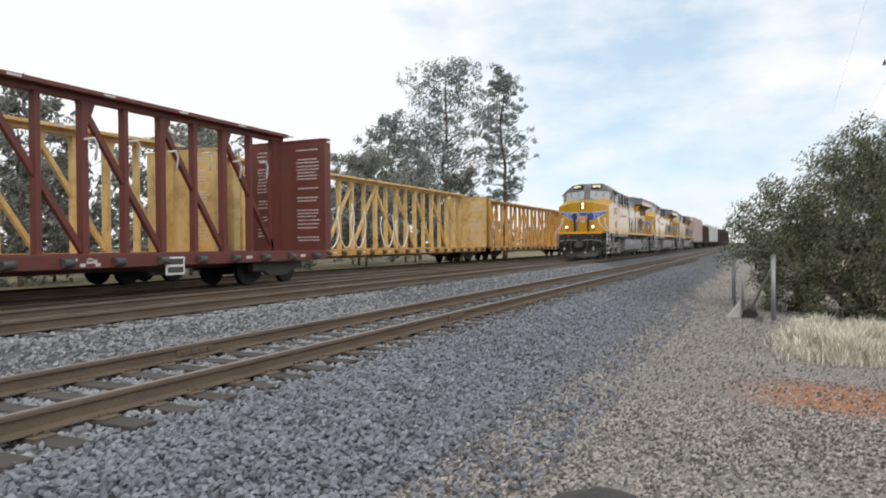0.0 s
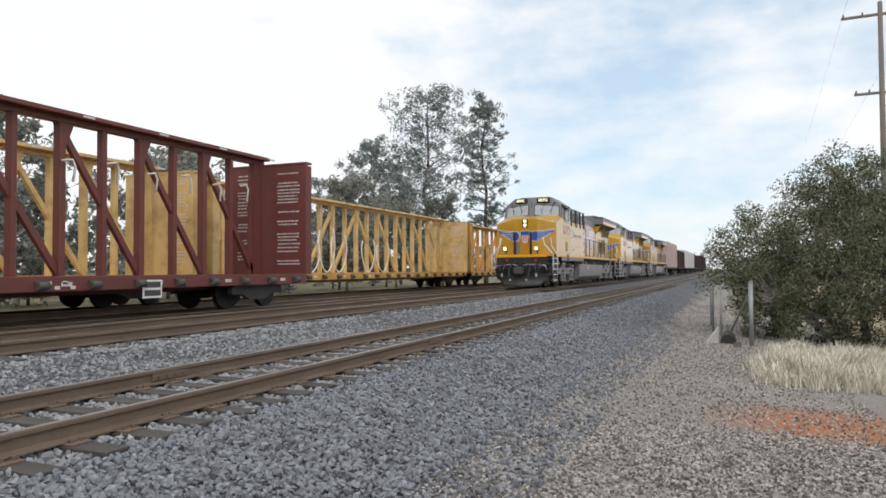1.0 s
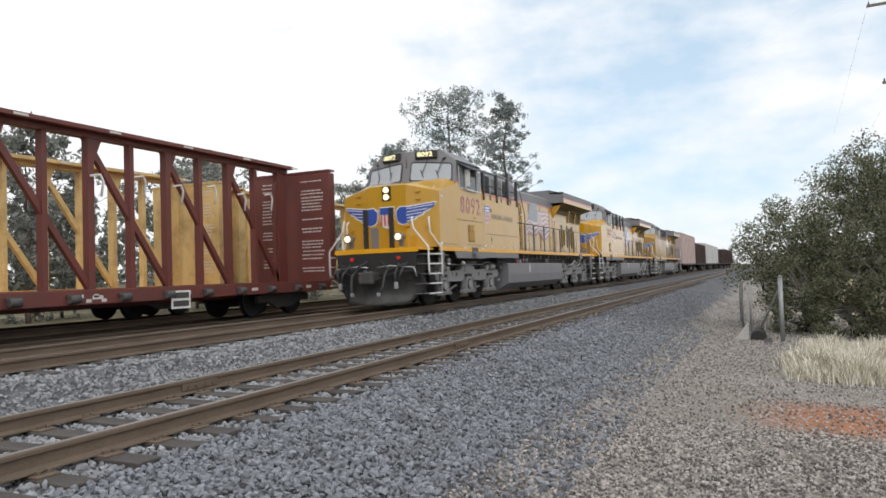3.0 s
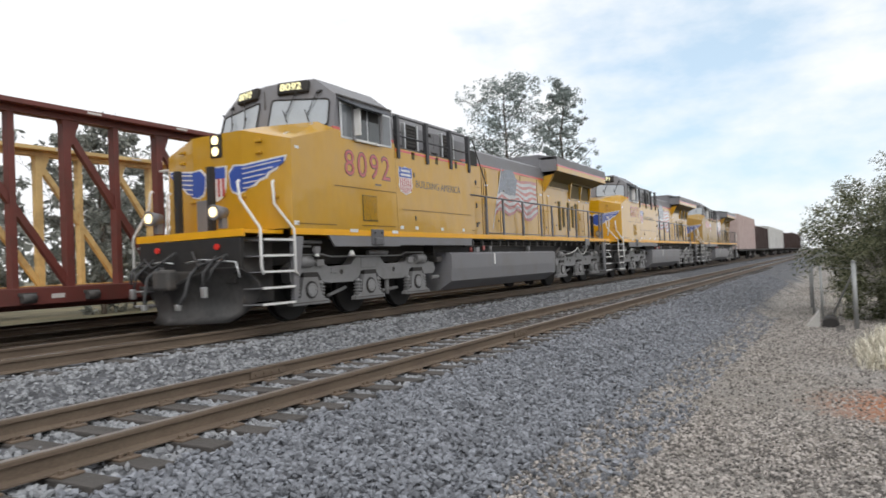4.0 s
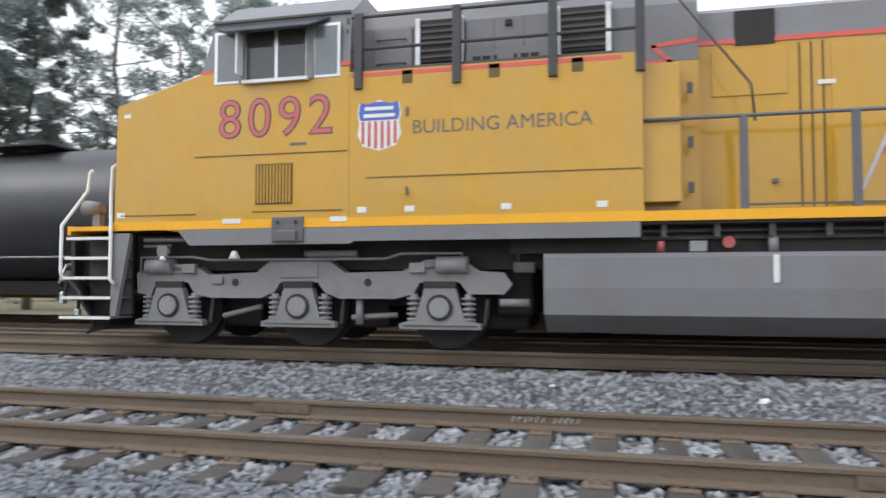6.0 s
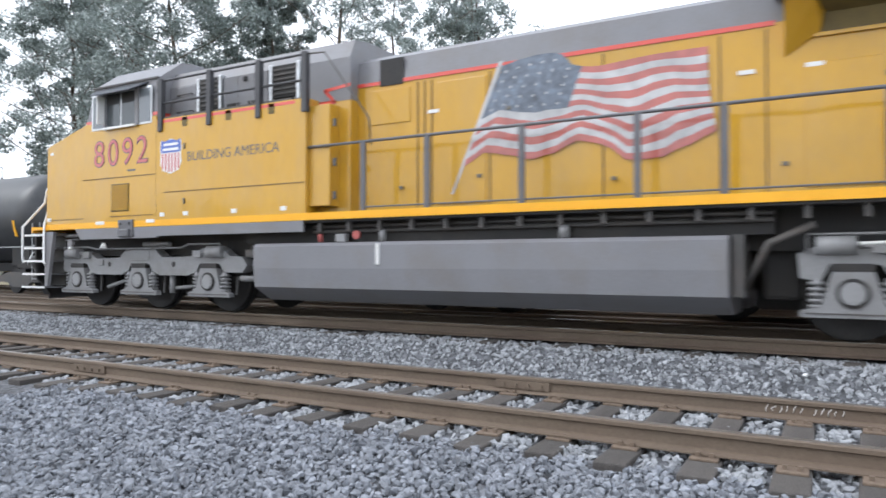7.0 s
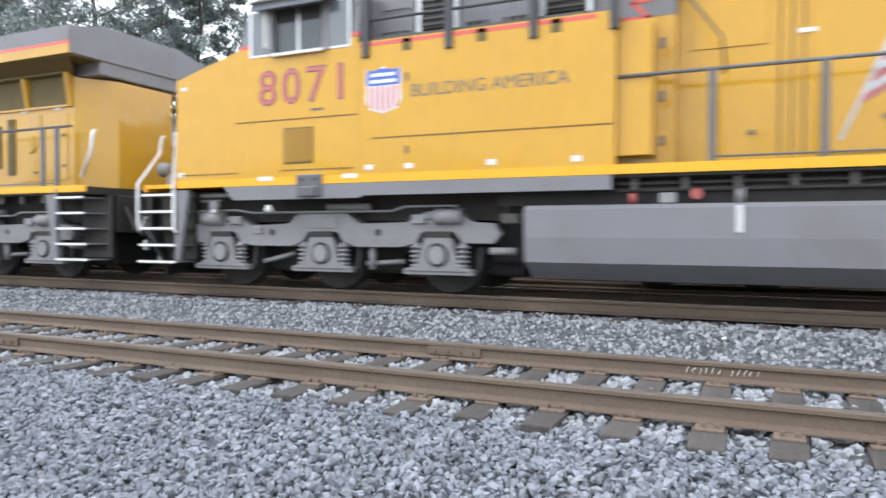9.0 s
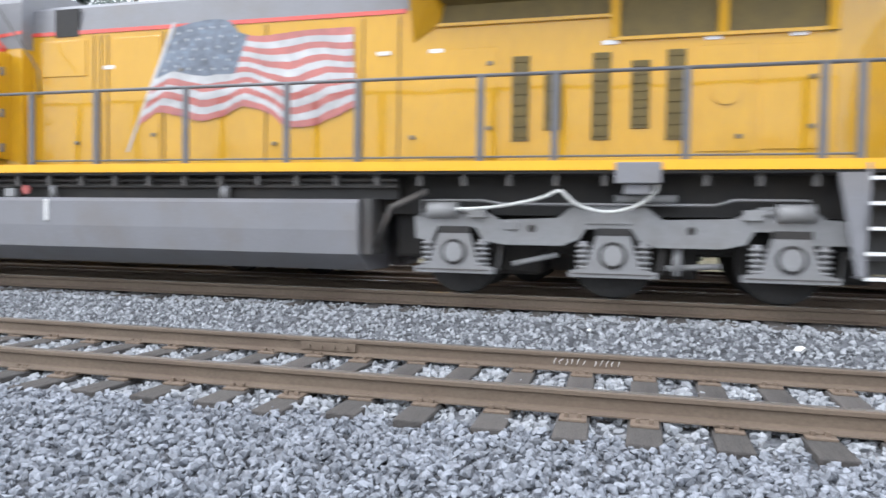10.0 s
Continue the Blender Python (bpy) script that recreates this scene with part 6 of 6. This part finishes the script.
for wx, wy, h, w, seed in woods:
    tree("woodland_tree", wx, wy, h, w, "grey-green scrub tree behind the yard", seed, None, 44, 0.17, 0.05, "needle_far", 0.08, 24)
for wx, wy, h, w, seed in ((-2, 30, 5.2, 4.6, 71), (5, 31, 5.6, 4.6, 72), (-10, 31, 5.5, 5, 73)):
    tree("woodland_tree", wx, wy, h, w, "sparse scrub tree with twiggy crown", seed, None, 30, 0.13, 0.35, "needle_far", 0.12, 22)

for wx, wy, h, w, seed in ((-3.4, 33, 12.0, 5.0, 74), (0.6, 34.5, 10.5, 4.6, 75)):
    tree("woodland_tree", wx, wy, h, w, "thin tall tree with twiggy crown behind the lumber cars", seed, None, 26, 0.13, 0.35, "needle_far", 0.15, 34)


def far_wood(name, boxes, mat, label, seed):
    rnd = np.random.default_rng(seed)
    pts = []
    for x0, x1, y0, y1, h, count in boxes:
        for _ in range(count):
            x, y = rnd.uniform(x0, x1), rnd.uniform(y0, y1)
            hh = h * rnd.uniform(0.6, 1.0)
            for k in range(5):
                pts.append((x + rnd.normal(0, 1.2), y + rnd.normal(0, 1.2), ground_z(x, y) + hh * (0.1 + 0.2 * k), h * 0.22))
    v, f = leaf_cloud(pts, 0.45, 16, 1.1, rnd, 0.7)
    return joined(name, v, f, M[mat], label, "woods", "stuff")


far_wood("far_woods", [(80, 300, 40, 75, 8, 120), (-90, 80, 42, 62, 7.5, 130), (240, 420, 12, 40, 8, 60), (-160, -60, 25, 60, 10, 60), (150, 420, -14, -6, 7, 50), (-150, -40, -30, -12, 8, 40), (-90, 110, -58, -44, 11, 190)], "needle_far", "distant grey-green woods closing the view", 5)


# live-oak thicket beside the path
def thicket(x, y, z, label, lobes, seed, leaves, limbs):
    rnd = np.random.default_rng(seed)
    tr = thing("oak_bush", pose(x, y, z), label, "bush", "")
    br = Build()
    tips = []
    for lx, ly, lz, r in lobes:
        base = Vector((lx * 0.35, ly * 0.35, 0))
        mid = Vector((lx * 0.7, ly * 0.7, lz * 0.55))
        br.rod(base, mid, 0.09, 6, 0.06)
        br.rod(mid, (lx, ly, lz), 0.06, 6, 0.03)
        for _ in range(limbs):
            d = Vector(rnd.normal(0, 1, 3))
            d.normalize()
            e = Vector((lx, ly, lz)) + d * r * rnd.uniform(0.55, 1.08)
            e.z = max(0.15, e.z)
            br.rod(mid.lerp(Vector((lx, ly, lz)), rnd.random()), e, 0.028, 4, 0.007)
            tips.append((*e, r * rnd.uniform(0.14, 0.30)))
    part("branchwork", br, M["twig"], tr, "bare grey limbs showing between the leaves")
    v, f = leaf_cloud(tips, 0.042, leaves, 1.15, rnd, 0.5)
    joined("foliage", v, f, M["oak"], "small dark evergreen leaves", parent=tr)


thicket(26.0, -3.9, -1.15, "dense dark-green live oak bush with grey twigs", [(-1.74, 2.93, 1.39, 1.43), (0.23, 3.28, 2.19, 1.65), (1.86, 3.16, 2.89, 1.54), (-2.55, 1.77, 1.10, 1.43), (-0.70, 1.77, 2.89, 1.77), (1.16, 1.54, 3.89, 1.65), (-2.78, 0.70, 1.80, 1.65), (-0.93, 0.70, 3.59, 1.77), (0.93, 0.46, 4.69, 1.54), (-3.25, -1.04, 1.39, 1.65), (-1.86, -0.93, 3.19, 1.87), (0.00, -1.16, 4.69, 1.65), (-3.48, -2.78, 2.00, 1.77), (-1.39, -3.02, 4.19, 1.87), (-3.71, -4.41, 1.30, 1.77), (-2.32, -4.87, 3.19, 1.99), (-0.23, -4.41, 4.79, 1.65), (-3.02, -6.73, 2.19, 2.09), (-0.93, -6.50, 4.39, 1.99), (-2.32, -8.82, 2.99, 2.20)], 11, 165, 54)


def blades(name, boxes, label, seed, tall):
    rnd = np.random.default_rng(seed)
    verts, faces = [], []
    for x0, x1, y0, y1, count, h0 in boxes:
        for _ in range(count):
            x, y = rnd.uniform(x0, x1), rnd.uniform(y0, y1)
            clump = 0.5 + 0.5 * math.sin(x * 2.9 + math.sin(y * 3.7) * 1.6) * math.sin(y * 2.3 + math.sin(x * 1.9))
            edge = min(x - x0, x1 - x, y - y0, y1 - y)
            if rnd.random() > 0.25 + 0.75 * clump or edge < 0.35 * rnd.random():
                x += rnd.normal(0, 0.12)
                y += rnd.normal(0, 0.12)
                h0_here = h0 * 0.45
            else:
                h0_here = h0 * (0.55 + 0.45 * clump)
            z = ground_z(x, y) - 0.02
            h = h0_here * rnd.uniform(0.45, 1.1)
            ang, lean = rnd.uniform(0, 6.283), rnd.uniform(0.1, 0.9) * h
            w = 0.006 + 0.004 * rnd.random()
            c, s = math.cos(ang), math.sin(ang)
            i = len(verts)
            verts += [(x - s * w, y + c * w, z), (x + s * w, y - c * w, z), (x + c * lean * 0.4 + s * w * 0.8, y + s * lean * 0.4 - c * w * 0.8, z + h * 0.6), (x + c * lean * 0.4 - s * w * 0.8, y + s * lean * 0.4 + c * w * 0.8, z + h * 0.6), (x + c * lean, y + s * lean, z + h)]
            faces += [(i, i + 1, i + 2, i + 3), (i + 3, i + 2, i + 4)]
    return joined(name, verts, faces, M["grass"], label, "dry grass", "stuff")


blades("dry_grass", [(13.2, 16.8, -2.6, -0.30, 10500, 0.50), (14.5, 19.5, -6.5, -0.9, 13500, 0.55), (8.5, 13.5, -6.5, -2.2, 7000, 0.38), (6.2, 8.6, -4.2, -1.75, 3600, 0.41), (3.5, 6.5, -4.6, -2.2, 2500, 0.34), (16, 21, -1.8, -0.6, 1200, 0.38), (24, 60, -3, 0.5, 2500, 0.30)], "tall pale straw-coloured dry grass beside the path", 6, 0.45)


# ---- fence, headwall, poles ----
fence = thing("wire_fence", pose(20.9, -0.29, -0.98), "galvanised wire fence with a braced end post", "fence")
part("end_post", Build().rod((0, 0, -0.2), (0, 0, 1.78), 0.06, 12).rod((0, 0, 1.78), (0, 0, 1.82), 0.075, 12, 0.03), M["post"], fence, "galvanised end post with a cap")
part("brace", Build().rod((0.04, 0, 1.55), (2.3, 0.62, 0.05), 0.028, 8), M["post"], fence, "slanting brace")
for fx, fy in ((2.6, 0.8), (5.4, 1.1), (8.4, 1.25)):
    part("fence_post", Build().rod((fx, fy, -0.3), (fx, fy, 1.65), 0.035, 8), M["post"], fence)
for k in range(5):
    zz = 0.25 + 0.34 * k
    part("wire", Build().path([(0, 0, zz), (2.6, 0.8, zz), (5.4, 1.1, zz), (8.4, 1.25, zz)], 0.006, 4), M["post"], fence)
head = thing("headwall", pose(21.2, 0.72, -0.98), "pale concrete culvert headwall at the path's edge", "headwall")
part("wall", Build().hull([(0, -0.18, -0.1), (0.35, -0.18, -0.1), (0, -0.18, 0.50), (0.3, -0.18, 0.55), (0, 0.26, -0.1), (0.35, 0.26, -0.1), (0.05, 0.16, 0.06), (0.3, 0.18, 0.08)]), M["concrete"], head)
part("pipe", Build().rod((-0.05, -0.42, 0.12), (1.2, -0.42, 0.12), 0.2, 16), M["dark"], head, "dark pipe mouth")
part("timber", Build().box(-1.5, 0.2, -0.75, -0.55, 0.0, 0.12, 0.02), M["tie"], head)
px, py = polar(-9.6, 46)
pole = thing("utility_pole", pose(px, py, -1.6, 0, 0, -2.4), "tall weathered wooden utility pole with two crossarms", "utility pole")
part("shaft", Build().rod((0, 0, 0), (0, 0, 17.6), 0.19, 12, 0.12), M["pole"], pole)
for zz, w in ((16.9, 1.9), (12.5, 1.35)):
    arm = part("crossarm", Build().box(-0.06, 0.06, -w, w, zz - 0.07, zz + 0.07, 0.01), M["pole"], pole)
    for yy in (-w + 0.1, -w * 0.45, w * 0.45, w - 0.1):
        part("insulator", Build().rod((0, yy, zz + 0.07), (0, yy, zz + 0.24), 0.05, 8, 0.03), M["grime"], arm)
    for yy in ((-w + 0.1, w - 0.1) if w > 1.5 else ()):
        part("wire", Build().path([(90 * (k / 8 - 0.5), yy, zz + 0.24) for k in range(9)], 0.005, 4), M["dark"], arm)
# stray pale stones and lumber on the ballast
for sx, sy, sz, r in ((1.52, 7.75, -0.08, 0.06), (13.3, 5.4, -0.2, 0.09), (-0.6, 7.9, -0.02, 0.03)):
    v, f = STONES[3]
    joined("pale_stone", (v * r * np.array([1.4, 0.9, 0.7]) + (sx, sy, sz + 0.05)).tolist(), f.tolist(), M["white"] if sx < 10 else M["car_orange"], "single pale stone lying on the ballast", "stone", "")
lump = bmesh.new()
bmesh.ops.create_icosphere(lump, subdivisions=4, radius=1.0)
for v in lump.verts:
    v.co *= 1 + 0.14 * noise.noise(v.co * 1.3) + 0.05 * noise.noise(v.co * 5) + 0.02 * noise.noise(v.co * 14)
    v.co = Vector((v.co.x * 0.34, v.co.y * 0.36, v.co.z * 0.17)) + Vector((4.72, 1.05, -0.60))
lump_me = bpy.data.meshes.new("asphalt_lump")
lump.to_mesh(lump_me)
lump.free()
lump_me.materials.append(M["asphalt"])
tagged(new("asphalt_lump", lump_me), "dark rounded lump of asphalt on the gravel path", "rubble")


# ---- what moves ----
def nose_at(t):
    for (ta, xa), (tb, xb) in zip(NOSE, NOSE[1:]):
        if t <= tb:
            return xa + (xb - xa) * (t - ta) / (tb - ta)
    return NOSE[-1][1]


def motions():
    for i, (loco, wheels) in enumerate(ENGINES):
        walk(loco, [(t, pose(x + i * SPACING, TRACK_T, Z_T)) for t, x in NOSE])
        steps = [k / 15 for k in range(151)]
        for w in wheels:
            x, y, z = w.location
            walk(w, [(t, pose(x, y, z, 0, math.degrees((nose_at(t) - NOSE[0][1]) / 0.53), 0)) for t in steps])
    for car in CARS:
        x0 = car.location.x - NOSE[0][1]
        walk(car, [(t, pose(x + x0, TRACK_T, Z_T)) for t, x in NOSE])


motions()
